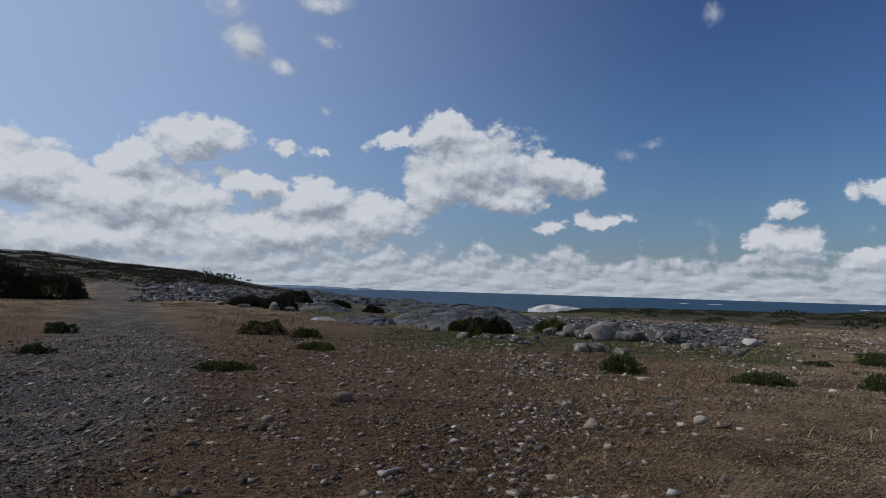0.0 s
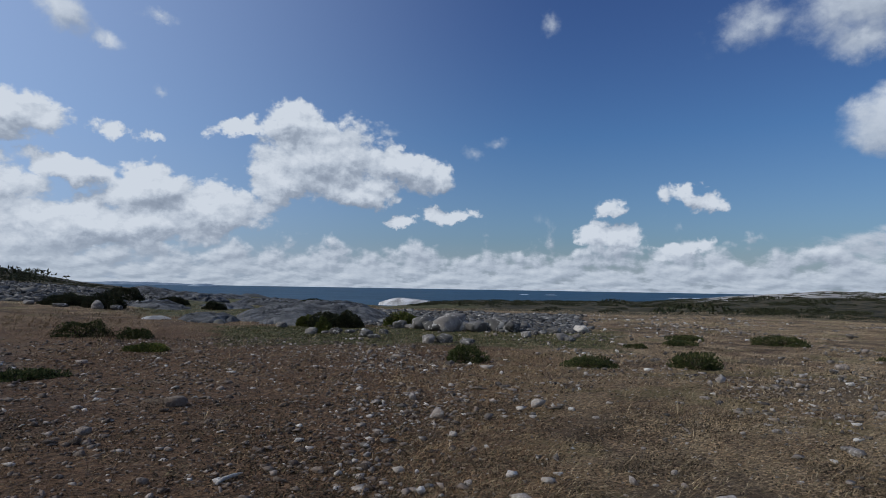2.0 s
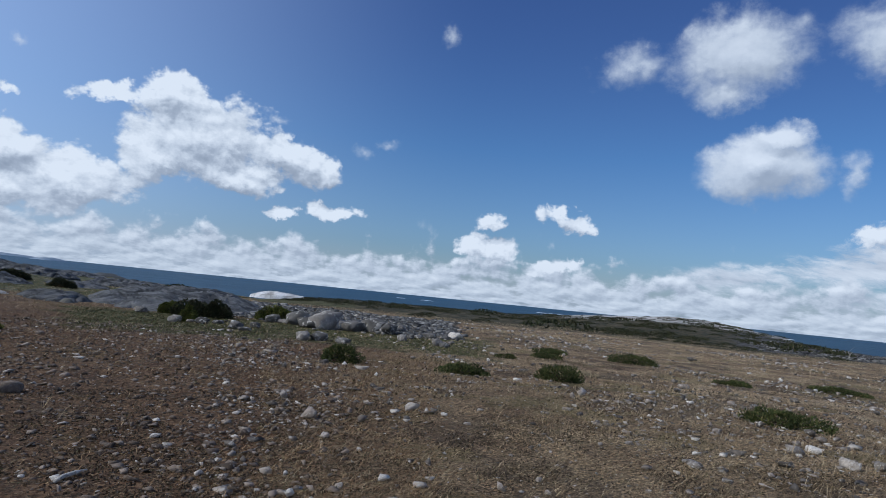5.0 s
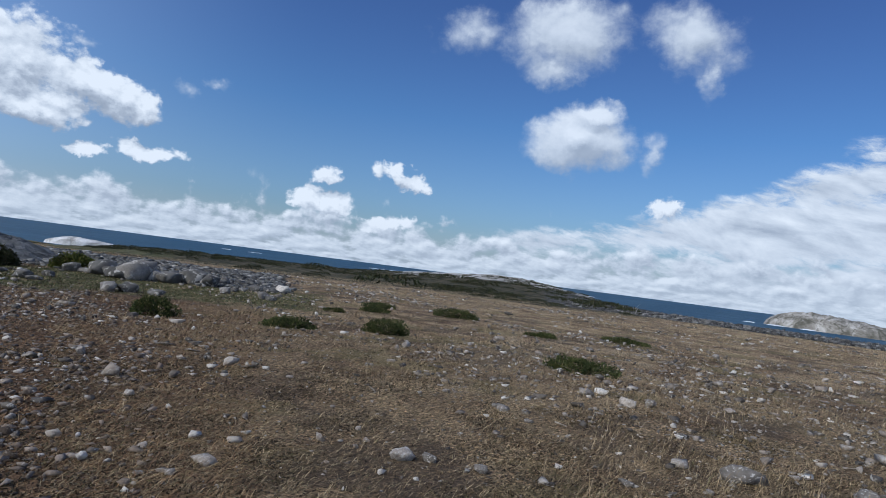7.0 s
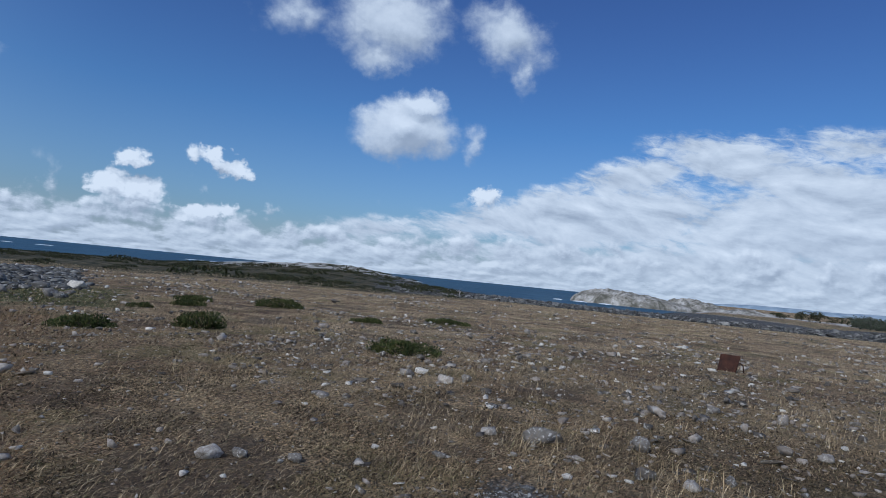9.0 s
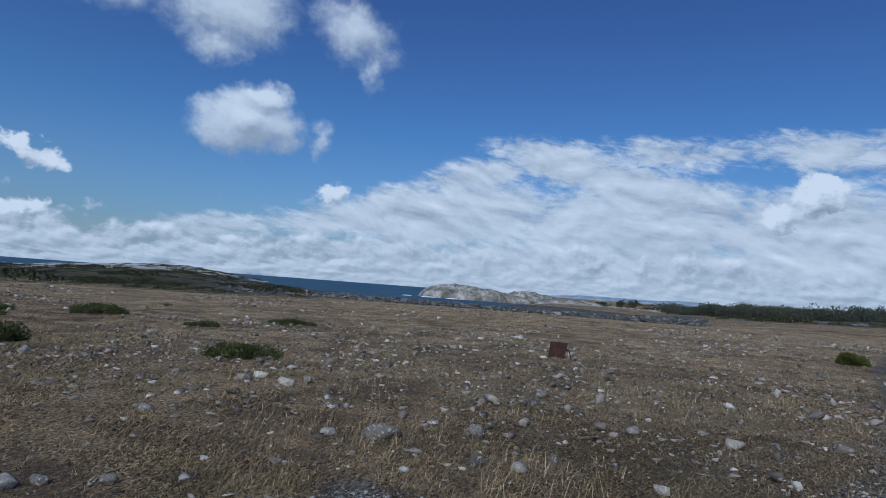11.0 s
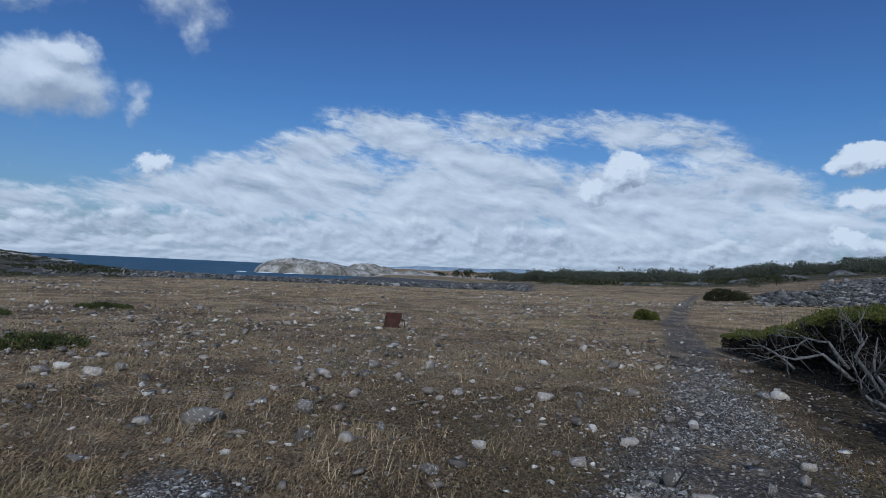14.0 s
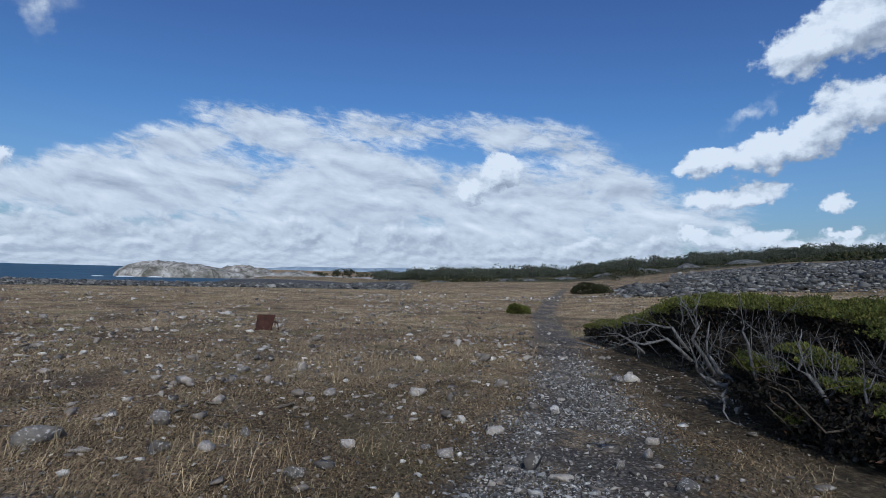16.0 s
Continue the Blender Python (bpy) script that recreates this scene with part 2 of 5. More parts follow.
# rows of low clouds towards the horizon, closing up with distance
rows = wt.nodes.new("ShaderNodeCombineXYZ")
wt.links.new(mth(wt, "MULTIPLY", az, 0.34), rows.inputs[0])
wt.links.new(mth(wt, "MULTIPLY", mth(wt, "LOGARITHM", mth(wt, "ADD", mth(wt, "MAXIMUM", el, 0.0), 1.4), 2.718), 2.1), rows.inputs[1])
row_n = noise_tex(wt, rows.outputs[0], 1.0, 8.0, 0.53, 0.0)
row_up = noise_tex(wt, vecmath(wt, "ADD", rows.outputs[0], (0.10, 0.24, 0.0)), 1.0, 8.0, 0.53, 0.0)
row_cover = mth(wt, "MULTIPLY", smooth(wt, mth(wt, "ADD", row_n, smooth(wt, el, 1.0, 6.5, 0.17, -0.20)), 0.45, 0.62), smooth(wt, el, 7.5, 4.5))
row_light = mth(wt, "ADD", 0.60, mth(wt, "MULTIPLY", mth(wt, "SUBTRACT", row_n, row_up), 2.3))


def whites(light):
    c = ramp(wt, mth(wt, "ADD", light, 0.0, None, True), [(0.0, (0.36, 0.40, 0.47)), (0.35, (0.48, 0.52, 0.59)), (0.65, (0.72, 0.75, 0.80)), (1.0, (0.96, 0.965, 0.98))])
    return vecmath(wt, "MULTIPLY", c, (9.8, 10.4, 11.3))


haze = smooth(wt, el, -0.5, 5.0, 0.55, 0.0)
# the clear northern air is a deeper blue high up
deep = ramp(wt, smooth(wt, el, 2.0, 30.0), [(0.0, (0.74, 0.86, 1.0)), (0.4, (0.54, 0.76, 1.0)), (1.0, (0.48, 0.60, 0.90))])
blue = vecmath(wt, "MULTIPLY", mixc(wt, 1.0, sky.outputs[0], deep, "MULTIPLY"), (1.3, 1.3, 1.3))
# brighter, whiter air on the sun's side
glow = mth(wt, "MULTIPLY", smooth(wt, az, -30.0, 55.0), smooth(wt, az, 175.0, 140.0))
blue = mixc(wt, mth(wt, "MULTIPLY", glow, 0.85), blue, (6.0, 7.9, 11.6))
out = mixc(wt, haze, blue, (5.6, 6.6, 8.2))
for cover, light in ((soft_cover, soft_light), (bank_cover, bank_light), (row_cover, row_light), (heap_cover, heap_light)):
    lit = mixc(wt, mth(wt, "MULTIPLY", haze, 0.8), whites(light), (6.0, 6.9, 8.1))
    out = mixc(wt, cover, out, lit)
wt.links.new(out, back.inputs[0])
back.inputs[1].default_value = 0.09

sun = new("sun", bpy.data.lights.new("sun", "SUN"))
sun.data.energy, sun.data.angle, sun.data.color = 2.7, radians(1.5), (1.0, 0.94, 0.85)
a, e = radians(SUN_AZ), radians(SUN_EL)
sun.matrix_world = look((-60 * math.sin(a) * math.cos(e), 60 * math.cos(a) * math.cos(e), 60 * math.sin(e)), (0, 0, 0))


# ---------------------------------------------------------------- materials
def ground_material():
    m, nt, b = material("heath_ground", 0.95, 0.15)
    p = position(nt)
    za, zb = nt.nodes.new("ShaderNodeAttribute"), nt.nodes.new("ShaderNodeAttribute")
    za.attribute_name, zb.attribute_name = "zone_a", "zone_b"
    sa, sb = nt.nodes.new("ShaderNodeSeparateColor"), nt.nodes.new("ShaderNodeSeparateColor")
    nt.links.new(za.outputs["Color"], sa.inputs[0])
    nt.links.new(zb.outputs["Color"], sb.inputs[0])
    zc, sc_ = nt.nodes.new("ShaderNodeAttribute"), nt.nodes.new("ShaderNodeSeparateColor")
    zc.attribute_name = "zone_c"
    nt.links.new(zc.outputs["Color"], sc_.inputs[0])
    big, mid = noise_tex(nt, p, 0.16, 4), noise_tex(nt, p, 0.9, 5)
    fine, grit = noise_tex(nt, p, 9.0, 6, 0.7), noise_tex(nt, p, 42.0, 4, 0.7)
    # straws lying along the wind
    along = vecmath(nt, "MULTIPLY", p, (9.0, 34.0, 20.0))
    straw = noise_tex(nt, along, 1.6, 4, 0.7, 0.6)
    patch = mth(nt, "ADD", mth(nt, "MULTIPLY", big, 0.4), mth(nt, "MULTIPLY", mid, 0.6))
    heath = ramp(nt, patch, [(0.38, (0.105, 0.072, 0.046)), (0.45, (0.190, 0.132, 0.083)), (0.51, (0.275, 0.200, 0.124)), (0.57, (0.345, 0.262, 0.165)), (0.63, (0.40, 0.315, 0.205))])
    litter = ramp(nt, straw, [(0.38, (0.30, 0.28, 0.26)), (0.5, (0.95, 0.95, 0.95)), (0.62, (1.75, 1.62, 1.4))])
    speck = ramp(nt, noise_tex(nt, p, 26.0, 5, 0.75), [(0.41, (0.18, 0.17, 0.16)), (0.5, (1.0, 1.0, 1.0)), (0.59, (2.3, 2.2, 2.05))])
    heath = mixc(nt, 0.9, heath, litter, "MULTIPLY")
    heath = mixc(nt, 0.8, heath, speck, "MULTIPLY")
    heath = mixc(nt, smooth(nt, fine, 0.56, 0.72, 0.0, 0.45), heath, (0.06, 0.05, 0.035))
    moss_and_shade = smooth(nt, noise_tex(nt, p, 0.55, 6, 0.6), 0.52, 0.62, 0.0, 0.5)
    heath = mixc(nt, moss_and_shade, heath, mixc(nt, fine, (0.07, 0.065, 0.022), (0.24, 0.215, 0.085)))
    soil = smooth(nt, noise_tex(nt, vecmath(nt, "ADD", p, (31.0, 7.0, 0.0)), 0.42, 7, 0.65), 0.53, 0.60, 0.0, 0.7)
    heath = mixc(nt, soil, heath, mixc(nt, fine, (0.030, 0.022, 0.016), (0.15, 0.112, 0.080)))
    # gravel
    v1, v2 = cells(nt, p, 34.0), cells(nt, p, 14.0)
    peb = nt.nodes.new("ShaderNodeSeparateColor")
    nt.links.new(v1.outputs["Color"], peb.inputs[0])
    gravel = ramp(nt, peb.outputs[0], [(0.0, (0.065, 0.055, 0.047)), (0.5, (0.140, 0.120, 0.103)), (1.0, (0.29, 0.255, 0.222))])
    gravel = mixc(nt, smooth(nt, v1.outputs["Distance"], 0.35, 0.7, 0.0, 0.8), gravel, (0.06, 0.055, 0.05))
    gravel = mixc(nt, smooth(nt, mid, 0.44, 0.62, 0.0, 0.5), gravel, heath)
    # cobble beach seen from afar
    c1 = cells(nt, p, 3.2)
    cob = nt.nodes.new("ShaderNodeSeparateColor")
    nt.links.new(c1.outputs["Color"], cob.inputs[0])
    cobble = ramp(nt, cob.outputs[0], [(0.0, (0.06, 0.058, 0.055)), (0.6, (0.13, 0.126, 0.12)), (1.0, (0.26, 0.25, 0.235))])
    cobble = mixc(nt, smooth(nt, c1.outputs["Distance"], 0.3, 0.62, 0.0, 0.9), cobble, (0.045, 0.045, 0.045))
    rock = ramp(nt, noise_tex(nt, p, 0.8, 8, 0.65), [(0.35, (0.11, 0.108, 0.10)), (0.55, (0.235, 0.23, 0.22)), (0.7, (0.33, 0.32, 0.305))])
    green = ramp(nt, noise_tex(nt, p, 1.3, 5, 0.6), [(0.35, (0.045, 0.050, 0.019)), (0.5, (0.095, 0.095, 0.037)), (0.66, (0.19, 0.155, 0.082))])
    scrub = ramp(nt, noise_tex(nt, p, 0.5, 7, 0.72), [(0.42, (0.014, 0.018, 0.009)), (0.49, (0.050, 0.045, 0.025)), (0.56, (0.105, 0.084, 0.048)), (0.68, (0.16, 0.14, 0.09))])
    pale = ramp(nt, noise_tex(nt, p, 0.12, 8, 0.7), [(0.35, (0.17, 0.155, 0.135)), (0.5, (0.40, 0.375, 0.34)), (0.65, (0.60, 0.575, 0.54))])
    edge = mth(nt, "MULTIPLY", mth(nt, "SUBTRACT", mid, 0.5), 0.9)
    edge = mth(nt, "ADD", edge, mth(nt, "MULTIPLY", mth(nt, "SUBTRACT", fine, 0.5), 0.7))

    def zone(s, lo=0.38, hi=0.62):
        return smooth(nt, mth(nt, "ADD", s, mth(nt, "MULTIPLY", edge, mth(nt, "MINIMUM", mth(nt, "MULTIPLY", s, 4.0), 1.0))), lo, hi)

    # soil tones darkened to carry shade beside the track and around the juniper
    shade_soil = ramp(nt, fine, [(0.38, (0.026, 0.020, 0.014)), (0.52, (0.085, 0.064, 0.040)), (0.64, (0.19, 0.148, 0.09))])
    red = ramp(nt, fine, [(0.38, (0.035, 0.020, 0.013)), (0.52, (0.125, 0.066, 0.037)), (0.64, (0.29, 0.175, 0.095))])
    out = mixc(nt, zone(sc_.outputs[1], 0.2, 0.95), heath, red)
    out = mixc(nt, zone(sc_.outputs[0], 0.2, 0.9), out, shade_soil)
    for s, c in ((sb.outputs[1], scrub), (sb.outputs[0], green), (sa.outputs[2], rock), (sb.outputs[2], pale), (sa.outputs[1], cobble), (sa.outputs[0], gravel)):
        out = mixc(nt, zone(s), out, c)
    nt.links.new(out, b.inputs["Base Color"])
    h = mth(nt, "ADD", mth(nt, "MULTIPLY", straw, 0.5), mth(nt, "ADD", mth(nt, "MULTIPLY", fine, 0.8), mth(nt, "MULTIPLY", grit, 0.3)))
    nt.links.new(bump(nt, h, 1.0, 0.09), b.inputs["Normal"])
    return m


def stone_material(name, rnd, stops, scale=7.0, lichen=(0.46, 0.43, 0.385)):
    m, nt, b = material(name, 0.88, 0.3)
    o = objcoord(nt)
    r = rnd(nt)
    base = ramp(nt, r, stops)
    n = noise_tex(nt, o, scale, 7, 0.65)
    g = noise_tex(nt, o, scale * 9, 4, 0.7)
    base = mixc(nt, 1.0, base, ramp(nt, n, [(0.3, (0.60, 0.585, 0.57)), (0.55, (1.0, 0.985, 0.96)), (0.72, (1.35, 1.31, 1.25))]), "MULTIPLY")
    base = mixc(nt, smooth(nt, g, 0.52, 0.66, 0.0, 0.5), base, (0.085, 0.08, 0.075))
    lich = noise_tex(nt, vecmath(nt, "ADD", o, (4.2, 1.1, 7.7)), scale * 1.6, 5, 0.7)
    base = mixc(nt, smooth(nt, lich, 0.55, 0.61, 0.0, 0.75), base, lichen)
    nt.links.new(base, b.inputs["Base Color"])
    nt.links.new(bump(nt, mth(nt, "ADD", n, mth(nt, "MULTIPLY", g, 0.4)), 0.7, 0.04), b.inputs["Normal"])
    return m


GREYS = [(0.0, (0.070, 0.060, 0.052)), (0.4, (0.155, 0.135, 0.117)), (0.75, (0.26, 0.232, 0.205)), (0.94, (0.40, 0.37, 0.335)), (1.0, (0.60, 0.58, 0.55))]
FIELD = [(0.0, (0.085, 0.076, 0.068)), (0.4, (0.20, 0.170, 0.143)), (0.7, (0.34, 0.286, 0.240)), (0.88, (0.52, 0.465, 0.405)), (1.0, (0.80, 0.76, 0.70))]
BROWN = [(0.0, (0.060, 0.045, 0.035)), (0.35, (0.150, 0.112, 0.085)), (0.7, (0.28, 0.218, 0.170)), (0.9, (0.42, 0.35, 0.29)), (1.0, (0.70, 0.655, 0.60))]
CHIPS = [(0.0, (0.05, 0.047, 0.044)), (0.45, (0.12, 0.114, 0.108)), (0.78, (0.25, 0.24, 0.23)), (1.0, (0.74, 0.725, 0.70))]
M_ground = ground_material()
M_stone = stone_material("weathered_stone", thing_random, [(0.0, (0.16, 0.145, 0.128)), (0.35, (0.28, 0.250, 0.220)), (0.6, (0.42, 0.355, 0.300)), (0.8, (0.54, 0.490, 0.430)), (1.0, (0.78, 0.74, 0.68))], 6.0, (0.68, 0.64, 0.585))
M_brown_stone = stone_material("brown_stone", thing_random, BROWN, 8.0, (0.28, 0.235, 0.19))
M_brown_stones = stone_material("brown_pebbles", island, BROWN, 12.0, (0.28, 0.235, 0.19))
M_chips = stone_material("pale_stone_chips", island, CHIPS, 30.0, (0.56, 0.535, 0.50))
M_stones = stone_material("loose_stones", island, FIELD, 9.0)
M_boulder = stone_material("grey_boulder", thing_random, [(0.0, (0.07, 0.066, 0.06)), (0.5, (0.135, 0.127, 0.116)), (0.85, (0.22, 0.20, 0.18)), (1.0, (0.30, 0.275, 0.245))], 3.0)
M_gravel = stone_material("gravel", island, GREYS, 30.0)
M_cobble = stone_material("beach_cobbles", island, [(0.0, (0.035, 0.034, 0.032)), (0.45, (0.085, 0.082, 0.078)), (0.8, (0.155, 0.15, 0.141)), (1.0, (0.36, 0.345, 0.32))], 4.0, (0.26, 0.26, 0.25))


def bedrock_material(name, dark, midc, lightc, scale=0.7, cracks=0.35, deep=0.6):
    m, nt, b = material(name, 0.85, 0.3)
    p = position(nt)
    n = noise_tex(nt, p, scale, 9, 0.68, 0.3)
    g = noise_tex(nt, p, scale * 14, 5, 0.7)
    base = ramp(nt, n, [(0.33, dark), (0.5, midc), (0.66, lightc)])
    base = mixc(nt, smooth(nt, g, 0.53, 0.68, 0.0, 0.55), base, dark)
    turned = nt.nodes.new("ShaderNodeMapping")
    nt.links.new(p, turned.inputs["Vector"])
    turned.inputs["Rotation"].default_value = (0.0, 0.35, radians(32))
    turned.inputs["Scale"].default_value = (0.35, 3.2, 3.0)
    band = noise_tex(nt, turned.outputs[0], scale, 7, 0.72)
    base = mixc(nt, smooth(nt, band, 0.53, 0.61, 0.0, 0.7), base, dark)
    ck = cells(nt, p, cracks, "DISTANCE_TO_EDGE")
    line = smooth(nt, mth(nt, "ADD", ck.outputs["Distance"], mth(nt, "MULTIPLY", mth(nt, "SUBTRACT", n, 0.5), 0.35)), 0.0, 0.05)
    base = mixc(nt, mth(nt, "MULTIPLY", mth(nt, "SUBTRACT", 1.0, line), deep), base, dark)
    nt.links.new(base, b.inputs["Base Color"])
    nt.links.new(bump(nt, mth(nt, "ADD", n, mth(nt, "ADD", mth(nt, "MULTIPLY", g, 0.25), mth(nt, "ADD", mth(nt, "MULTIPLY", line, 0.4), mth(nt, "MULTIPLY", band, 0.8)))), 0.9, 0.3), b.inputs["Normal"])
    return m


M_slab = bedrock_material("grey_bedrock", (0.045, 0.045, 0.043), (0.12, 0.119, 0.115), (0.235, 0.232, 0.225), 0.8, 0.35, 0.9)
M_white_rock = bedrock_material("bleached_granite", (0.30, 0.285, 0.26), (0.62, 0.60, 0.57), (0.82, 0.81, 0.79), 0.16, 0.12, 0.5)
M_cape = bedrock_material("pale_headland_rock", (0.09, 0.085, 0.065), (0.27, 0.248, 0.215), (0.54, 0.51, 0.47), 0.09, 0.08, 0.8)
M_hillrock = bedrock_material("dark_lichened_rock", (0.05, 0.052, 0.05), (0.10, 0.10, 0.095), (0.20, 0.195, 0.185), 0.12, 0.06)


def leaf_material(name, stops):
    m, nt, b = material(name, 0.75, 0.25)
    c = ramp(nt, island(nt), stops)
    n = noise_tex(nt, position(nt), 2.2, 4, 0.6)
    c = mixc(nt, 1.0, c, ramp(nt, n, [(0.3, (0.6, 0.6, 0.6)), (0.7, (1.35, 1.3, 1.2))]), "MULTIPLY")
    nt.links.new(c, b.inputs["Base Color"])
    return m


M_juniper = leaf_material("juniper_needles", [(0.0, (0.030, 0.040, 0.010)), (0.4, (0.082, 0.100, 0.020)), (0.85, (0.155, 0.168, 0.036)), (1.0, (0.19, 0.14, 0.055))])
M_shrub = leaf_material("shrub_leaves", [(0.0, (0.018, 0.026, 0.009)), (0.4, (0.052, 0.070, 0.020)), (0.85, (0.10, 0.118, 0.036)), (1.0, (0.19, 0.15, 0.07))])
# second, darker set of juniper needles with shade put into the colour
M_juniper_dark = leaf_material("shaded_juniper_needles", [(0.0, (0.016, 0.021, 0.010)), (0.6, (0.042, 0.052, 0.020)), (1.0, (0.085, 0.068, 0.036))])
# dead needles whose near-black tones also carry the shade inside the bush
M_inner = leaf_material("dead_needles_shade_dark", [(0.0, (0.008, 0.008, 0.006)), (0.6, (0.016, 0.014, 0.010)), (0.95, (0.032, 0.025, 0.016)), (1.0, (0.10, 0.05, 0.03))])
# leaf green lightened and greyed: distance haze put into the colour
M_wood_leaf = leaf_material("hazy_woodland_leaves", [(0.0, (0.040, 0.052, 0.038)), (0.5, (0.066, 0.080, 0.056)), (0.85, (0.092, 0.104, 0.076)), (1.0, (0.125, 0.125, 0.095))])
M_grass = leaf_material("dry_grass", [(0.0, (0.085, 0.056, 0.034)), (0.35, (0.185, 0.128, 0.072)), (0.7, (0.335, 0.250, 0.145)), (0.93, (0.54, 0.43, 0.28)), (1.0, (0.15, 0.145, 0.06))])
M_straw = leaf_material("bleached_straw", [(0.0, (0.15, 0.105, 0.062)), (0.35, (0.26, 0.190, 0.115)), (0.7, (0.40, 0.31, 0.195)), (0.95, (0.56, 0.46, 0.31)), (1.0, (0.17, 0.16, 0.07))])
M_russet = leaf_material("russet_grass", [(0.0, (0.085, 0.045, 0.026)), (0.4, (0.20, 0.112, 0.058)), (0.75, (0.34, 0.215, 0.11)), (0.93, (0.50, 0.37, 0.22)), (1.0, (0.14, 0.13, 0.05))])
M_litter = leaf_material("crowberry_and_litter", [(0.0, (0.022, 0.017, 0.012)), (0.4, (0.060, 0.043, 0.027)), (0.7, (0.13, 0.092, 0.055)), (0.88, (0.24, 0.18, 0.11)), (1.0, (0.07, 0.075, 0.028))])
M_green_grass = leaf_material("green_grass", [(0.0, (0.05, 0.06, 0.02)), (0.5, (0.10, 0.105, 0.038)), (0.8, (0.20, 0.165, 0.085)), (1.0, (0.30, 0.24, 0.14))])


def bark_material(name, dark, light, scale):
    m, nt, b = material(name, 0.9, 0.2)
    o = vecmath(nt, "MULTIPLY", objcoord(nt), (1.0, 1.0, 0.35))
    n = noise_tex(nt, o, scale, 6, 0.7, 0.5)
    nt.links.new(ramp(nt, n, [(0.35, dark), (0.62, light)]), b.inputs["Base Color"])
    nt.links.new(bump(nt, n, 0.8, 0.02), b.inputs["Normal"])
    return m


M_dead = bark_material("weathered_dead_wood", (0.045, 0.042, 0.040), (0.20, 0.192, 0.185), 30.0)
M_bark = bark_material("brown_bark", (0.03, 0.024, 0.018), (0.10, 0.08, 0.062), 30.0)
M_drift = bark_material("bleached_driftwood", (0.28, 0.25, 0.21), (0.60, 0.565, 0.51), 40.0)


def rust_material():
    m, nt, b = material("rusty_sheet", 0.85, 0.25)
    o = objcoord(nt)
    n, g = noise_tex(nt, o, 5.0, 7, 0.65), noise_tex(nt, o, 60.0, 4, 0.7)
    c = ramp(nt, n, [(0.3, (0.024, 0.012, 0.009)), (0.52, (0.058, 0.022, 0.014)), (0.72, (0.115, 0.045, 0.024))])
    c = mixc(nt, smooth(nt, g, 0.5, 0.7, 0.0, 0.5), c, (0.045, 0.022, 0.016))
    nt.links.new(c, b.inputs["Base Color"])
    nt.links.new(bump(nt, mth(nt, "ADD", n, g), 0.5, 0.01), b.inputs["Normal"])
    return m


M_rust = rust_material()


def sea_material():
    m, nt, b = material("sea_water", 0.55, 0.12)
    p = position(nt)
    w1 = noise_tex(nt, vecmath(nt, "MULTIPLY", p, (1.0, 1.0, 1.0)), 0.18, 6, 0.65, 0.4)
    w2 = noise_tex(nt, p, 0.012, 5, 0.6)
    c = ramp(nt, mth(nt, "ADD", mth(nt, "MULTIPLY", w1, 0.5), mth(nt, "MULTIPLY", w2, 0.5)), [(0.38, (0.020, 0.054, 0.088)), (0.52, (0.036, 0.084, 0.130)), (0.66, (0.062, 0.125, 0.175))])
    caps = noise_tex(nt, vecmath(nt, "MULTIPLY", p, (0.10, 0.22, 1.0)), 1.0, 5, 0.6)
    c = mixc(nt, smooth(nt, caps, 0.70, 0.74, 0.0, 0.5), c, (0.55, 0.60, 0.64))
    nt.links.new(c, b.inputs["Base Color"])
    nt.links.new(bump(nt, w1, 0.7, 1.2), b.inputs["Normal"])
    return m


M_sea = sea_material()
M_foam = material("sea_foam", 0.8, 0.2)
nt = M_foam[1]
nt.links.new(ramp(nt, noise_tex(nt, position(nt), 0.5, 5, 0.7), [(0.35, (0.55, 0.62, 0.66)), (0.6, (0.86, 0.88, 0.89))]), M_foam[2].inputs["Base Color"])
M_foam = M_foam[0]
# the haze over far shores is put into this pale blue colour
M_coast = material("hazed_coast", 1.0, 0.0)
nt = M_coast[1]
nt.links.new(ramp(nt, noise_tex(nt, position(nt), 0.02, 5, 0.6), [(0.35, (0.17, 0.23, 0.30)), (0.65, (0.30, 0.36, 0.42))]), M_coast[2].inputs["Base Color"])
M_coast = M_coast[0]


# ---------------------------------------------------------------- mesh helpers
def mesh_of(name, verts, faces, mat, smooth_faces=False):
    """A mesh from numpy arrays; all faces have the same number of corners."""
    verts, faces = np.asarray(verts, np.float32), np.asarray(faces, np.int32)
    me = bpy.data.meshes.new(name)
    k = faces.shape[1]
    me.vertices.add(len(verts))
    me.vertices.foreach_set("co", verts.ravel())
    me.loops.add(faces.size)
    me.loops.foreach_set("vertex_index", faces.ravel())
    me.polygons.add(len(faces))
    me.polygons.foreach_set("loop_start", np.arange(0, faces.size, k, dtype=np.int32))
    if smooth_faces:
        me.polygons.foreach_set("use_smooth", np.ones(len(faces), bool))
    me.update(calc_edges=True)
    me.validate()
    if mat:
        me.materials.append(mat)
    return me


def part(name, me, parent, label=""):
    ob = new(name, me)
    ob.parent = parent
    return tagged(ob, label)


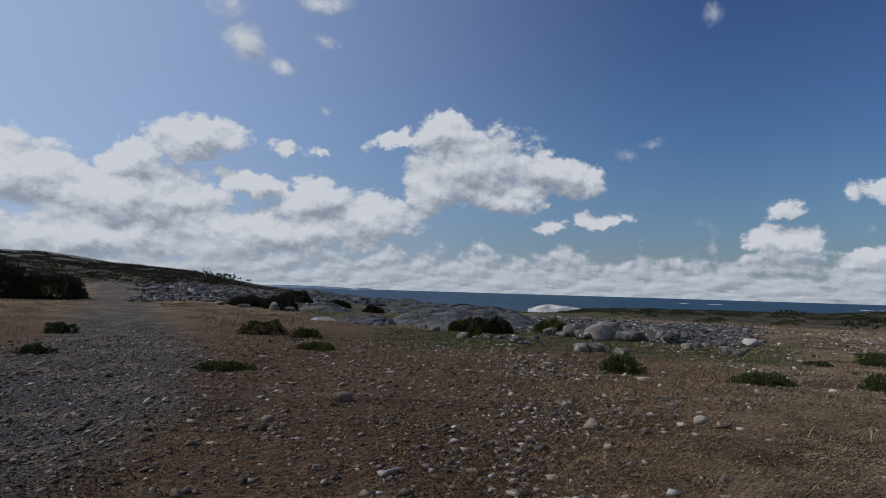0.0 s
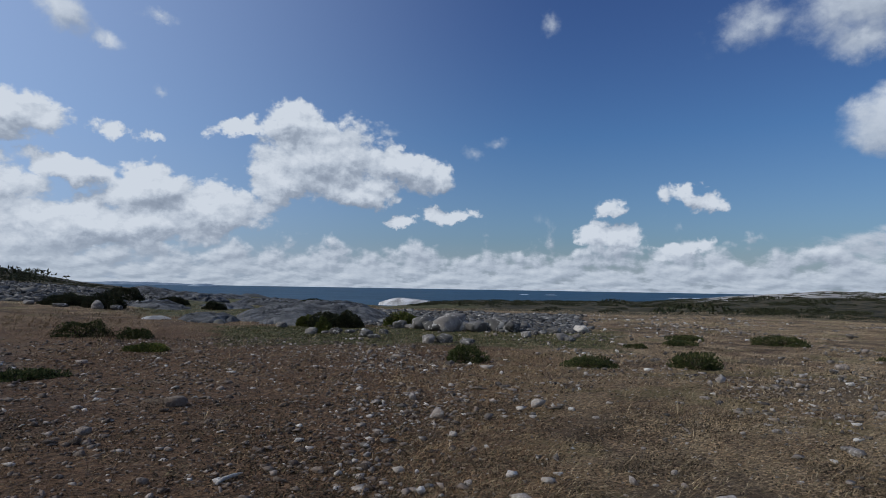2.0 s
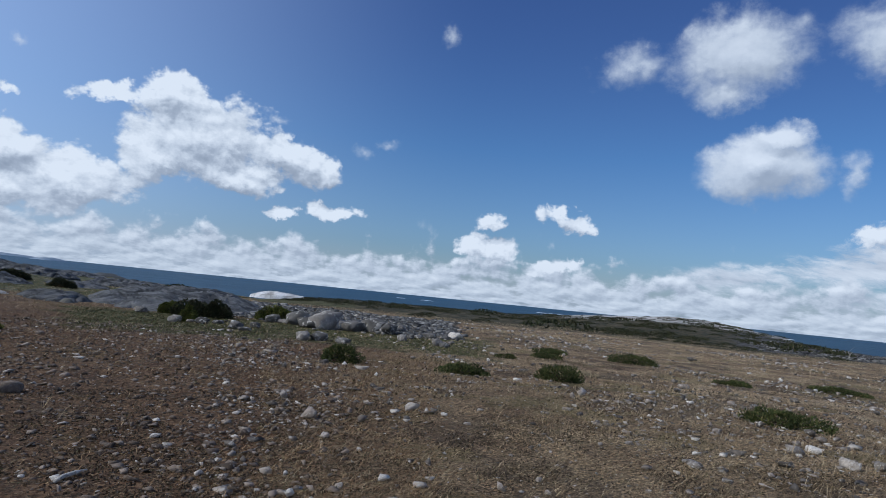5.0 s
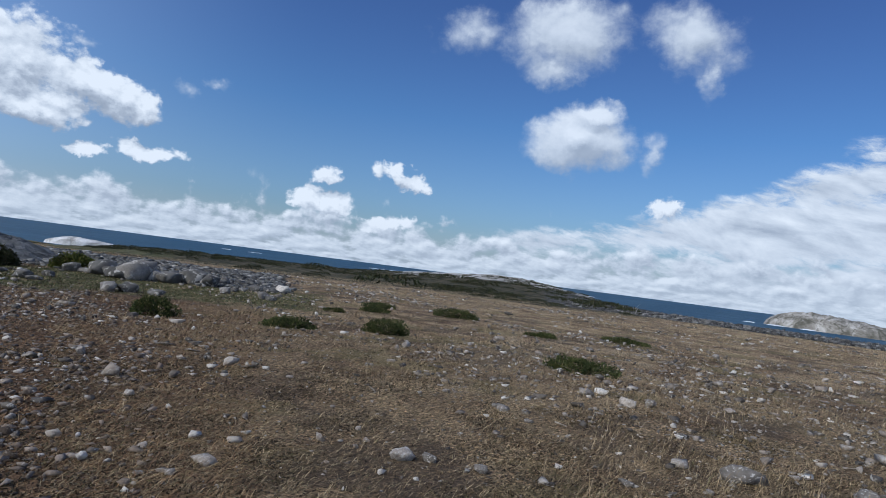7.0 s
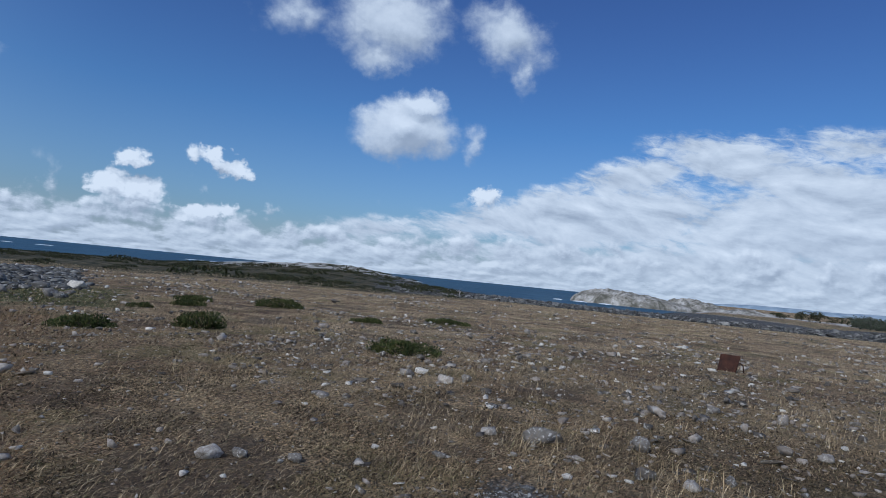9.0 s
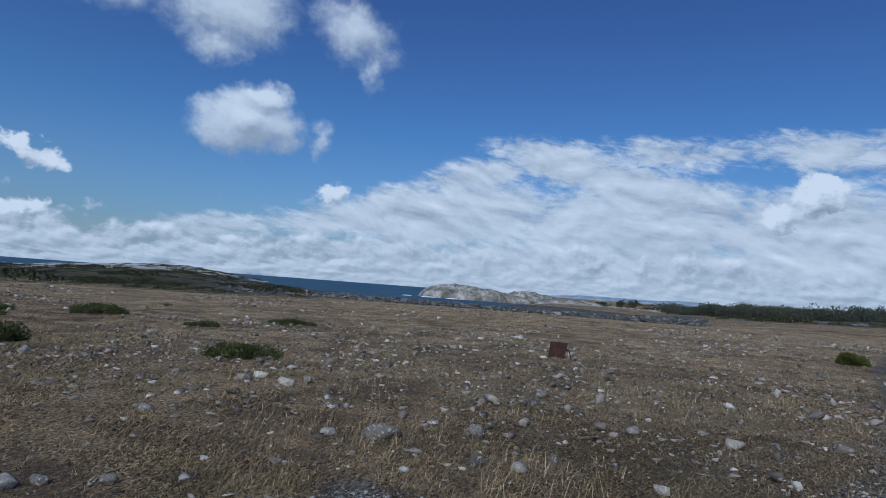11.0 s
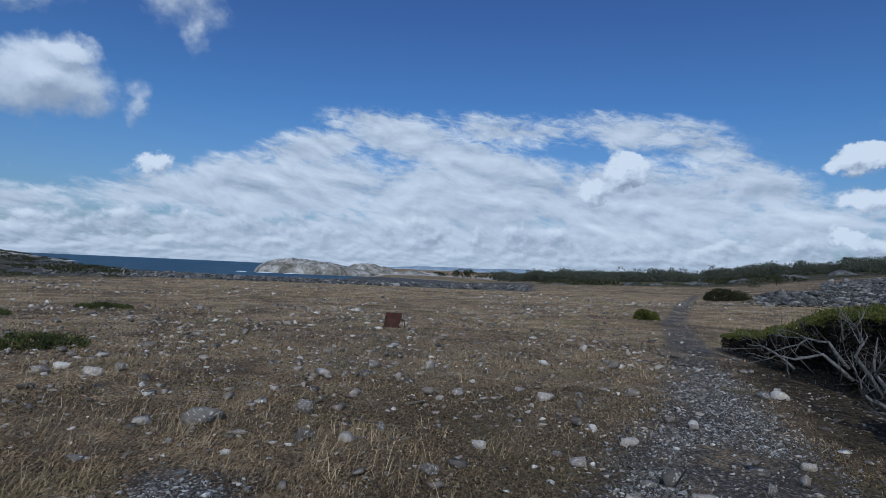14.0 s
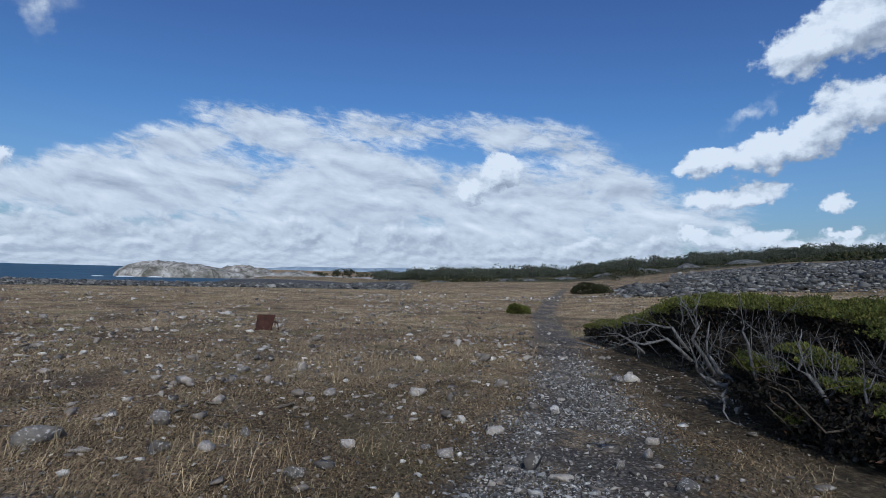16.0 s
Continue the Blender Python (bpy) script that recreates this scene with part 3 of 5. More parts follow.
def value_noise(x, y, seed=0):
    xi, yi = np.floor(x).astype(np.int64), np.floor(y).astype(np.int64)
    fx, fy = x - xi, y - yi
    fx, fy = fx * fx * (3 - 2 * fx), fy * fy * (3 - 2 * fy)

    def h(i, j):
        v = (i * 374761393 + j * 668265263 + seed * 974711) & 0x7FFFFFFF
        v = ((v ^ (v >> 13)) * 1274126177) & 0x7FFFFFFF
        return ((v ^ (v >> 16)) & 0xFFFF) / 65535.0
    return (h(xi, yi) * (1 - fx) + h(xi + 1, yi) * fx) * (1 - fy) + (h(xi, yi + 1) * (1 - fx) + h(xi + 1, yi + 1) * fx) * fy


def fbm(x, y, octaves=4, seed=0, gain=0.5):
    s, a, tot = 0, 1.0, 0
    for k in range(octaves):
        s = s + a * (value_noise(x * 2 ** k + 17.3 * k, y * 2 ** k - 9.1 * k, seed + k) - 0.5)
        tot += a
        a *= gain
    return s / tot


def rock_shape(seed, subdiv=2, flat=0.6, corners=0):
    """An angular broken stone: the hull of a few scattered corners; it stands a little sunk on z = 0."""
    rng = np.random.default_rng(seed)
    d = rng.normal(size=(corners or {1: 9, 2: 15, 3: 24}[subdiv], 3))
    d /= np.linalg.norm(d, axis=1)[:, None]
    d = np.sign(d) * np.abs(d) ** 0.75 * rng.uniform(0.8, 1.05, (len(d), 1))
    bm = bmesh.new()
    for p in d * np.array([1.0, rng.uniform(0.55, 0.85), 0.8 * flat]):
        bm.verts.new(p)
    got = bmesh.ops.convex_hull(bm, input=bm.verts[:])
    inner = [g for g in got["geom_interior"] + got["geom_unused"] if isinstance(g, bmesh.types.BMVert)]
    bmesh.ops.delete(bm, geom=list(set(inner)), context="VERTS")
    bmesh.ops.triangulate(bm, faces=bm.faces[:])
    bmesh.ops.recalc_face_normals(bm, faces=bm.faces[:])
    if subdiv == 3:
        # chipped faces and worn edges on the large ones
        bmesh.ops.subdivide_edges(bm, edges=bm.edges[:], cuts=2, use_grid_fill=True, smooth=0.0)
        bmesh.ops.triangulate(bm, faces=bm.faces[:])
    bm.verts.index_update()
    v = np.array([p.co[:] for p in bm.verts])
    f = np.array([[p.index for p in q.verts] for q in bm.faces])
    bm.free()
    if subdiv == 3:
        v = v * (1 + 0.30 * fbm(v[:, 0] * 4 + seed, v[:, 1] * 4 + v[:, 2] * 5, 3, seed)[:, None])
    v[:, 2] -= v[:, 2].min() + 0.22 * (v[:, 2].max() - v[:, 2].min())
    return v / np.abs(v[:, :2]).max() / 2, f


def scatter(base, places, sizes, turns, lift=None, squash=None):
    """Joins copies of a base shape: (verts, faces)."""
    v, f = base
    n = len(places)
    c, s = np.cos(turns), np.sin(turns)
    vv = v[None] * sizes[:, None, None]
    if squash is not None:
        vv[:, :, 2] *= squash[:, None]
    x = vv[:, :, 0] * c[:, None] - vv[:, :, 1] * s[:, None] + places[:, None, 0]
    y = vv[:, :, 0] * s[:, None] + vv[:, :, 1] * c[:, None] + places[:, None, 1]
    z = vv[:, :, 2] + places[:, None, 2]
    faces = (f[None] + (np.arange(n) * len(v))[:, None, None]).reshape(-1, f.shape[1])
    return np.stack([x, y, z], 2).reshape(-1, 3), faces


def join(pieces):
    vs, fs, k = [], [], 0
    for v, f in pieces:
        vs.append(v)
        fs.append(f + k)
        k += len(v)
    return np.concatenate(vs), np.concatenate(fs)


def tube(points, radii, sides=6):
    """A bent, tapered rod through the points, as triangles."""
    pts = np.array(points, float)
    n = len(pts)
    vs = []
    for i in range(n):
        d = pts[min(i + 1, n - 1)] - pts[max(i - 1, 0)]
        d = d / (np.linalg.norm(d) + 1e-9)
        a = np.cross(d, (0.31, 0.22, 0.92) if abs(d[2]) < 0.9 else (1, 0, 0))
        a /= np.linalg.norm(a)
        b = np.cross(d, a)
        for k in range(sides):
            t = 2 * math.pi * k / sides
            vs.append(pts[i] + radii[i] * (math.cos(t) * a + math.sin(t) * b))
    fs = []
    for i in range(n - 1):
        for k in range(sides):
            p, q = i * sides + k, i * sides + (k + 1) % sides
            fs += [(p, q, q + sides), (p, q + sides, p + sides)]
    for k in range(1, sides - 1):
        fs += [(0, k + 1, k), ((n - 1) * sides, (n - 1) * sides + k, (n - 1) * sides + k + 1)]
    return np.array(vs), np.array(fs)


# ---------------------------------------------------------------- lie of the land, by azimuth
AZ = np.array([-180, -160, -146, -140, -130, -122, -112, -104, -96, -90, -84, -78, -70, -63, -58, -54, -51, -48, -40, -34, -26, -18, -10, -4, 4, 10, 16, 22, 28, 33, 40, 55, 90, 140, 180.0])
R_NEAR = np.array([60, 60, 62, 62, 62, 58, 72, 60, 46, 46, 46, 46, 46, 47, 50, 55, 55, 55, 55, 55, 50, 46, 45, 50, 50, 60, 70, 75, 60, 60, 60, 60, 60, 60, 60.0])
E_NEAR = np.array([.5, .8, 1.6, 1.6, .9, -.5, -1.3, -1.5, -2.0, -2, -2, -2, -2, -2, -1.95, -1.9, -1.9, -1.9, -1.8, -1.9, -2.05, -2.1, -2.1, -2.0, -2.0, -1.3, -.5, -.1, -.9, -.9, -.8, -.5, -1, -1, .5])
R_FAR = np.array([300, 400, 420, 420, 420, 400, 380, 350, 300, 150, 125, 112, 110, 130, 200, 300, 420, 420, 380, 300, 220, 200, 130, 200, 180, 200, 230, 240, 250, 260, 260, 260, 300, 300, 300.0])
E_FAR = np.array([1.5, 1.9, 2.3, 2.2, 1.8, 1.2, .0, -.5, -.85, -1.3, -1.42, -1.5, -1.45, -1.25, -.95, -.3, .2, .25, -.45, -1.0, -1.1, -1.2, -1.85, -1.5, -.95, -.8, .0, 1.05, 1.6, 2.25, 2.1, 1.9, 1.5, 1.5, 1.5])
Z_END = np.array([5, 8, 12, 12, 9, 4, -3, -5, -6.5, -7, -7.5, -14, -14, -14, -14, -14, -14, -14, -14, -14, -14, -14, -14, -14, -14, -14, -14, -14, -14, -14, 5, 5, 5, 5, 5.0])


def polar(x, y):
    return np.hypot(x, y), np.degrees(np.arctan2(-x, y))


def ground_z(x, y):
    x, y = np.asarray(x, float), np.asarray(y, float)
    r, a = polar(x, y)
    r1, e1, r2, e2, ze = [np.interp(a, AZ, c) for c in (R_NEAR, E_NEAR, R_FAR, E_FAR, Z_END)]
    z1 = EYE + r1 * np.tan(np.radians(e1))
    z2 = EYE + r2 * np.tan(np.radians(e2))
    r3 = np.interp(ze, [-14, -7.5], [0, 1]) * (830.0 - r2) + r2 + 70
    t1 = np.clip((r - 22) / (r1 - 22), 0, 1)
    t2, t3 = np.clip((r - r1) / (r2 - r1), 0, 1), np.clip((r - r2) / (r3 - r2), 0, 1)
    z = z1 * t1 + (z2 - z1) * t2 + (ze - z2) * t3 * t3 * (3 - 2 * t3)
    z = z + 0.07 * fbm(x / 2.2, y / 2.2, 4, 3) * np.clip(r / 4, 0, 1) + 0.006 * np.minimum(r, 300) * fbm(x / 28, y / 28, 5, 8) * np.clip((r - 10) / 30, 0, 1)
    return z


def near_line(x, y, pts, halves):
    """How deep a place lies inside a winding strip: 1 on its middle line, 0.5 at its edge, 0 outside."""
    best = np.zeros_like(x)
    for (p, q, w0, w1) in zip(pts[:-1], pts[1:], halves[:-1], halves[1:]):
        dx, dy = q[0] - p[0], q[1] - p[1]
        t = np.clip(((x - p[0]) * dx + (y - p[1]) * dy) / (dx * dx + dy * dy), 0, 1)
        d = np.hypot(x - p[0] - t * dx, y - p[1] - t * dy) / (w0 + t * (w1 - w0))
        best = np.maximum(best, np.clip(1 - d / 2, 0, 1))
    return best


TRACK = [(-90, 165), (-42, 80), (-18.7, 36), (-9.3, 18), (-7.2, 13.5), (-5.0, 7.5), (-4.6, 4), (-3.6, 1), (-1.2, -1.6), (4, -2.05), (7.5, -3.4), (14, -5.6), (22, -8.1), (44, -17), (60, -24)]
TRACK_HALF = [1.4, 1.4, 1.4, 1.8, 1.9, 1.7, 1.7, 1.4, 1.0, 1.0, 0.62, 0.5, 0.45, 0.4, 0.3]


def sector(a, r, a0, a1, r0, r1, soft_a=2.0, soft_r=0.12):
    """1 well inside a piece of ring, 0.5 on its edge, 0 outside."""
    da = np.minimum(a - a0, a1 - a) / soft_a
    dr = np.minimum((r - r0) / (soft_r * r0), (r1 - r) / (soft_r * r1))
    return np.clip(0.5 + 0.5 * np.minimum(da, dr), 0, 1)


def zones(x, y):
    r, a = polar(x, y)
    track = near_line(x, y, TRACK, TRACK_HALF)
    # thin gravel showing through beside the track
    track = np.maximum(track, near_line(x, y, [(4.4, 1.9), (4.1, 1.6), (3.8, 1.3)], [.2, .3, .25]))
    track = np.maximum(track, 0.36 * sector(a, r, -5, 40, 2, 16, 12, 0.3))
    cob_mid = sector(a, r, -28, -8, 23 + 3 * np.clip((a + 15) / 6, 0, 1), 42, 2.0, 0.08)
    cob_hill = sector(a, r, 8, 26, 40, 78, 2.0, 0.06)
    cob_right = np.maximum(sector(a, r, -150, -123, 42, 120, 2.0, 0.12), sector(a, r, -126, -117, 42, 58, 2.0, 0.12))
    cob_shore = sector(a, r, -97, -53, 54, 190, 3.0, 0.1)
    cobble = np.maximum.reduce([cob_mid, cob_hill, cob_right, cob_shore])
    rock = np.maximum(0.36 * sector(a, r, -9, 14, 28, 260, 2.0, 0.1), sector(a, r, 12, 60, 150, 400, 3, 0.2) * 0.52)
    green = np.maximum.reduce([0.8 * sector(a, r, -32, 6, 16.5, 25, 4, 0.12), 0.9 * sector(a, r, -9, 12, 30, 190, 3, 0.2), sector(a, r, -116, -80, 100, 330, 4, 0.2) * 0.44, 0.55 * sector(a, r, -20, -8, 50, 140, 2, 0.2)])
    scrub = np.maximum.reduce([sector(a, r, -62, -10, 48, 330, 3, 0.15), sector(a, r, 13, 80, 75, 300, 3, 0.15), sector(a, r, -150, -105, 130, 1000, 4, 0.2)])
    pale = np.maximum.reduce([sector(a, r, -54, -38.5, 165, 520, 1.5, 0.15), sector(a, r, -63, -52, 200, 370, 2, 0.2) * 0.7, sector(a, r, -90, -76, 112, 220, 3, 0.2) * 0.62, sector(a, r, -100, -76, 330, 680, 4, 0.2) * 0.75])
    # dark mosses and soil beside the track, litter under the big juniper, both darkened to paint in cloud and bush
    # shade; red-brown crowberry heath in the west
    moss_and_shade = np.maximum(0.6 * sector(a, r, -160, -68, 0.5, 15, 22, 0.5), 0.95 * near_line(x, y, [(11.5, -5.9), (8.5, -5.4), (6.0, -4.7), (4.2, -4.9)], [.9, 1.5, 1.35, 1.3]))
    russet = 0.70 * sector(a, r, -30, 70, 2, 32, 14, 0.3)
    return track, cobble, rock, green, scrub, pale, moss_and_shade, russet


def build_ground():
    azs = np.concatenate([np.arange(-180, -146, 4.0), np.arange(-146, 50, 0.3), np.arange(50, 180, 4.0)])
    rs = np.concatenate([[0.0], 0.4 * 1.0185 ** np.arange(0, 430), [1300, 1800, 2500, 3500, 4950]])
    A, R = np.meshgrid(np.radians(azs), rs)
    X, Y = -R * np.sin(A), R * np.cos(A)
    Z = ground_z(X, Y)
    n, m = X.shape
    idx = np.arange(n * m).reshape(n, m)
    nxt = np.roll(idx, -1, axis=1)
    f = np.stack([idx[:-1], idx[1:], nxt[1:], nxt[:-1]], 2).reshape(-1, 4)
    me = mesh_of("ground", np.stack([X, Y, Z], 2).reshape(-1, 3), f, M_ground, True)
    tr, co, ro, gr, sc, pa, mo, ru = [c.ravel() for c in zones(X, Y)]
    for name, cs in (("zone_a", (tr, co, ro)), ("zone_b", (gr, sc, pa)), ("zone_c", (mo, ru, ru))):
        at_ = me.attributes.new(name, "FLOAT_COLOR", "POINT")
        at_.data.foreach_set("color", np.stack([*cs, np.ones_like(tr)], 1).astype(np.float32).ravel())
    return tagged(new("ground", me), "brown dry heath with gravel track and stones", "ground", kind="structure")


build_ground()


def build_sea():
    azs = np.radians(np.arange(0, 360, 3.0))
    rs = np.array([70, 150, 300, 600, 1200, 2400, 4950.0])
    A, R = np.meshgrid(azs, rs)
    n, m = A.shape
    idx = np.arange(n * m).reshape(n, m)
    nxt = np.roll(idx, -1, axis=1)
    f = np.stack([idx[:-1], idx[1:], nxt[1:], nxt[:-1]], 2).reshape(-1, 4)
    me = mesh_of("water", np.stack([-R * np.sin(A), R * np.cos(A), np.full_like(R, SEA)], 2).reshape(-1, 3), f, M_sea)
    return tagged(new("water", me), "deep blue wind-ruffled sea", "sea", kind="structure")


build_sea()


# ---------------------------------------------------------------- rocks, headlands and distance
def at_az(az, r):
    return -r * math.sin(radians(az)), r * math.cos(radians(az))


def mound(name, az, r, wide, deep, base, top, mat, seed, label, category, rough=0.25, scale=6.0, kind="", shape=None, steep=0.62, ridges=0.0):
    """A rock hump standing across the line of sight; wide and deep are its half sizes."""
    cx, cy = at_az(az, r)
    n, m = (130, 60) if ridges else (90, 36)
    u, w = np.meshgrid(np.linspace(-1, 1, n), np.linspace(-1, 1, m))
    d = np.sqrt(u * u + w * w)
    prof = np.clip(1 - d ** 2, 0, 1) ** steep
    if shape is not None:
        prof = prof * np.interp(u, np.linspace(-1, 1, len(shape)), shape)
    ca, sa = math.cos(radians(az)), math.sin(radians(az))
    px, py = u * wide, w * deep
    X, Y = cx + px * ca - py * sa, cy + px * sa + py * ca
    nz = fbm(X / scale, Y / scale, 5, seed, 0.58)
    terr = nz + 0.25 * fbm(X / scale * 3.1, Y / scale * 3.1, 3, seed + 5)
    Z = base + (top - base) * prof * (1 + rough * 2.2 * terr) - 0.6 * (d > 0.97)
    if ridges:
        # layers of the rock standing out as long low ribs, with clefts between the blocks
        q, along_ = X * 0.85 - Y * 0.53, X * 0.53 + Y * 0.85
        rib = 1 - 2 * np.abs(fbm(q / (2.5 * ridges + 0.4), along_ / (9 * ridges + 1.5), 4, seed + 9, 0.6)) * 2
        cleft = np.abs(fbm(along_ / 2.6, q / 2.2, 2, seed + 31))
        Z = Z + ridges * (rib - 0.5) * np.clip(2 * prof, 0, 1) - ridges * 1.2 * np.clip(1 - cleft / 0.02, 0, 1)
    idx = np.arange(n * m).reshape(m, n)
    f = np.stack([idx[:-1, :-1], idx[:-1, 1:], idx[1:, 1:], idx[1:, :-1]], 2).reshape(-1, 4)
    ob = new(name, mesh_of(name, np.stack([X, Y, Z], 2).reshape(-1, 3), f, mat, True))
    return tagged(ob, label, category, kind=kind)


# bleached skerry, pale headland, distant shores
mound("rock_island", -12.4, 350, 20, 8, -9.4, -4.6, M_white_rock, 4, "bleached white granite skerry in the blue sea", "rock island", 0.12, 5, shape=[.75, .9, 1, 1, .88, .78, .72, .6, .55], steep=0.3)
mound("headland", -77.0, 620, 62, 34, -9.6, 6.6, M_cape, 11, "pale bare rock headland beyond the bay", "headland", 0.2, 14, shape=[.8, .9, .97, 1, .94, .82, .74, .66, .58, .5, .4], steep=0.4, ridges=1.1)
mound("headland", -81.8, 640, 44, 26, -9.6, 3.6, M_cape, 12, "pale low rock hump beside the headland", "headland", 0.38, 9, shape=[.4, .7, .95, 1, .8, .7, .5], ridges=0.9)
mound("headland", -86.5, 660, 40, 24, -9.6, -1.8, M_cape, 13, "low pale rocks with grass at the bay", "headland", 0.4, 12)
mound("rock_outcrop", 1.9, 150, 7, 6, -3.4, -0.35, M_hillrock, 21, "dark rounded rock knoll by the sea", "rock", 0.15, 4, shape=[.5, .95, 1, .9, .75, .6, .4])
mound("rock_outcrop", 8.5, 175, 16, 6, -4.0, -0.9, M_hillrock, 22, "dark low rock ridge by the sea", "rock", 0.2, 4)
mound("far_coast", 12.0, 3600, 330, 90, -10, 7, M_coast, 31, "low coast painted haze-blue on the sea horizon", "coast", 0.3, 120, kind="structure")
mound("far_coast", -94.0, 3800, 760, 90, -10, 20, M_coast, 32, "coast painted haze-blue on the horizon", "coast", 0.3, 200, kind="structure")
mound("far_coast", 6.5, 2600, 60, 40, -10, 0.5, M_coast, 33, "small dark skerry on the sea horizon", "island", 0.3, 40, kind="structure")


def slab(az, r, wide, deep, top, seed, label, mat=M_slab):
    cx, cy = at_az(az, r)
    z = float(ground_z(cx, cy))
    return mound("rock_slab", az, r, wide, deep, z - 0.35, z + top, mat, seed, label, "bedrock", 0.3, 2.2 if r < 60 else wide * 0.5)


BEDROCK = [(-3.4, 34.0, 4.4, 10.5, .62, "large sloping ribbed grey bedrock slab"), (5.9, 28.6, 1.5, 2.8, .30, "rounded grey bedrock hump at the heath's edge"), (1.9, 29.5, 1.2, 2.6, .26, "low grey bedrock hump beside the slab"),
           (10.0, 41.0, 2.0, 3.0, .40, "grey bedrock hump behind grass"), (4.6, 47.0, 2.4, 3.0, .34, "grey bedrock among olive grass"), (0.6, 60.0, 4.2, 5.0, .55, "grey bedrock ridge above grass"),
           (7.6, 66.0, 4.0, 4.0, .60, "dark grey bedrock ridge among grass"), (-4.5, 62.0, 4.5, 5.0, .45, "flat dark bedrock by the shore"), (11.0, 92.0, 5.0, 5.0, .80, "dark grey bedrock hump towards the shore"), (4.9, 100.0, 5.0, 5.0, .60, "dark bedrock ridge towards the shore")]
for k, (az_, r_, w_, d_, h_, lab) in enumerate(BEDROCK):
    cx, cy = at_az(az_, r_)
    z = float(ground_z(cx, cy))
    mound("rock_slab", az_, r_, w_, d_, z - 0.3, z + h_, M_slab, 41 + k, lab, "bedrock", 0.28, 2.6, ridges=0.17 if r_ < 55 else 0.28)
slab(10.1, 28.6, 0.85, 0.7, 0.20, 57, "pale flat rock at the heath's edge", M_white_rock)
slab(5.1, 26.2, 0.34, 0.3, 0.16, 58, "pale split boulder on the bedrock", M_cape)
for k, (az_, r_, w_, h_) in enumerate([(-100, 150, 3, .4), (-106.5, 170, 4, .6), (-108.5, 165, 3, .5), (-112, 180, 5, .8), (-115.5, 175, 4, 1.0), (-119, 190, 5, 1.2), (-122.5, 210, 4, 1.2), (-127, 230, 6, 1.3)]):
    slab(az_, r_, w_, w_ * 0.6, h_, 60 + k, "grey bedrock hump among scrub before the wood", M_slab)


def surf(az, r, wide, deep, seed, bend=0.0):
    rng = np.random.default_rng(seed)
    n = 40
    u = np.linspace(-1, 1, n)
    edge = (np.sqrt(1 - u * u) + 0.02) * deep
    wob = rng.normal(size=n) * 0.25 * deep + bend * u * u * deep
    cx, cy = at_az(az, r)
    ca, sa = math.cos(radians(az)), math.sin(radians(az))
    vs = []
    for k in range(n):
        gap = 0.25 + 0.75 * abs(rng.normal())
        for s in (-1, 0, 1):
            px, py = u[k] * wide, s * edge[k] * gap + wob[k]
            vs.append((cx + px * ca - py * sa, cy + px * sa + py * ca, SEA + (0.9 * min(edge[k] / deep, 1) if s == 0 else 0.05)))
    fs = [(3 * k + j, 3 * k + 3 + j, 3 * k + 4 + j, 3 * k + 1 + j) for k in range(n - 1) for j in (0, 1)]
    return tagged(new("surf", mesh_of("surf", np.array(vs), np.array(fs), M_foam, True)), "white breaking surf on a shoal", "surf", "breakers", "structure")


for k, (az_, r_, w_, d_) in enumerate([(-23.0, 1150, 9, 9), (-25.5, 1150, 13, 6), (-36.4, 1000, 9, 8), (-38.2, 1000, 8, 7), (-37.3, 1020, 5, 6), (10.5, 700, 9, 5), (12.0, 760, 16, 5), (-70.2, 590, 5, 2), (-72.2, 585, 7, 2), (-74.5, 582, 6, 1.5), (-56.5, 900, 14, 3), (-54.0, 760, 8, 3), (-12.8, 338, 5, 1.5)]):
    surf(az_, r_, w_, d_, 100 + k)


# ---------------------------------------------------------------- loose stones
STONE_MESHES = []
for k in range(10):
    v, f = rock_shape(200 + k, 3 if k < 4 else 2, (0.5, 0.62, 0.75, 0.42)[k % 4])
    STONE_MESHES.append(mesh_of("stone", v, f, M_stone, False))
for k in range(10):
    v, f = rock_shape(230 + k, 3 if k < 4 else 2, (0.5, 0.6, 0.7, 0.42)[k % 4])
    STONE_MESHES.append(mesh_of("stone", v, f, M_brown_stone, False))
BOULDER_MESHES = []
for k in range(6):
    v, f = rock_shape(260 + k, 3, (0.7, 0.55, 0.85)[k % 3])
    BOULDER_MESHES.append(mesh_of("boulder", v, f, M_boulder, False))


def stone(x, y, size, kind_no=0, turn=0.0, label="weathered grey stone lying in the dry heath", tall=1.0):
    ob = new("stone", STONE_MESHES[kind_no % 10 + (10 if x < 1.2 and math.hypot(x, y) < 18 else 0)])
    ob.matrix_world = Matrix.Translation((x, y, float(ground_z(x, y)) + 0.0)) @ Matrix.Rotation(turn, 4, "Z") @ Matrix.Diagonal((size, size, size * tall, 1))
    return tagged(ob, label, "stone", "stones on the heath")


# stones that stand out, one by one: x, y, width
WEST = [(-1.58, 5.04, .15), (-1.98, 4.71, .13), (-1.05, 5.41, .12), (-.21, 6.29, .10), (-1.3, 8.64, .34), (-1.96, 7.21, .18), (-1.92, 6.77, .14),
        (-2.13, 6.75, .15), (-1.75, 6.33, .15), (.21, 6.53, .15), (.65, 6.21, .15), (1.02, 6.59, .15), (1.84, 8.52, .18), (2.02, 5.89, .09),
        (3.81, 6.88, .11), (1.5, 4.87, .13), (-.85, 9.84, .14), (-.47, 7.31, .12)]
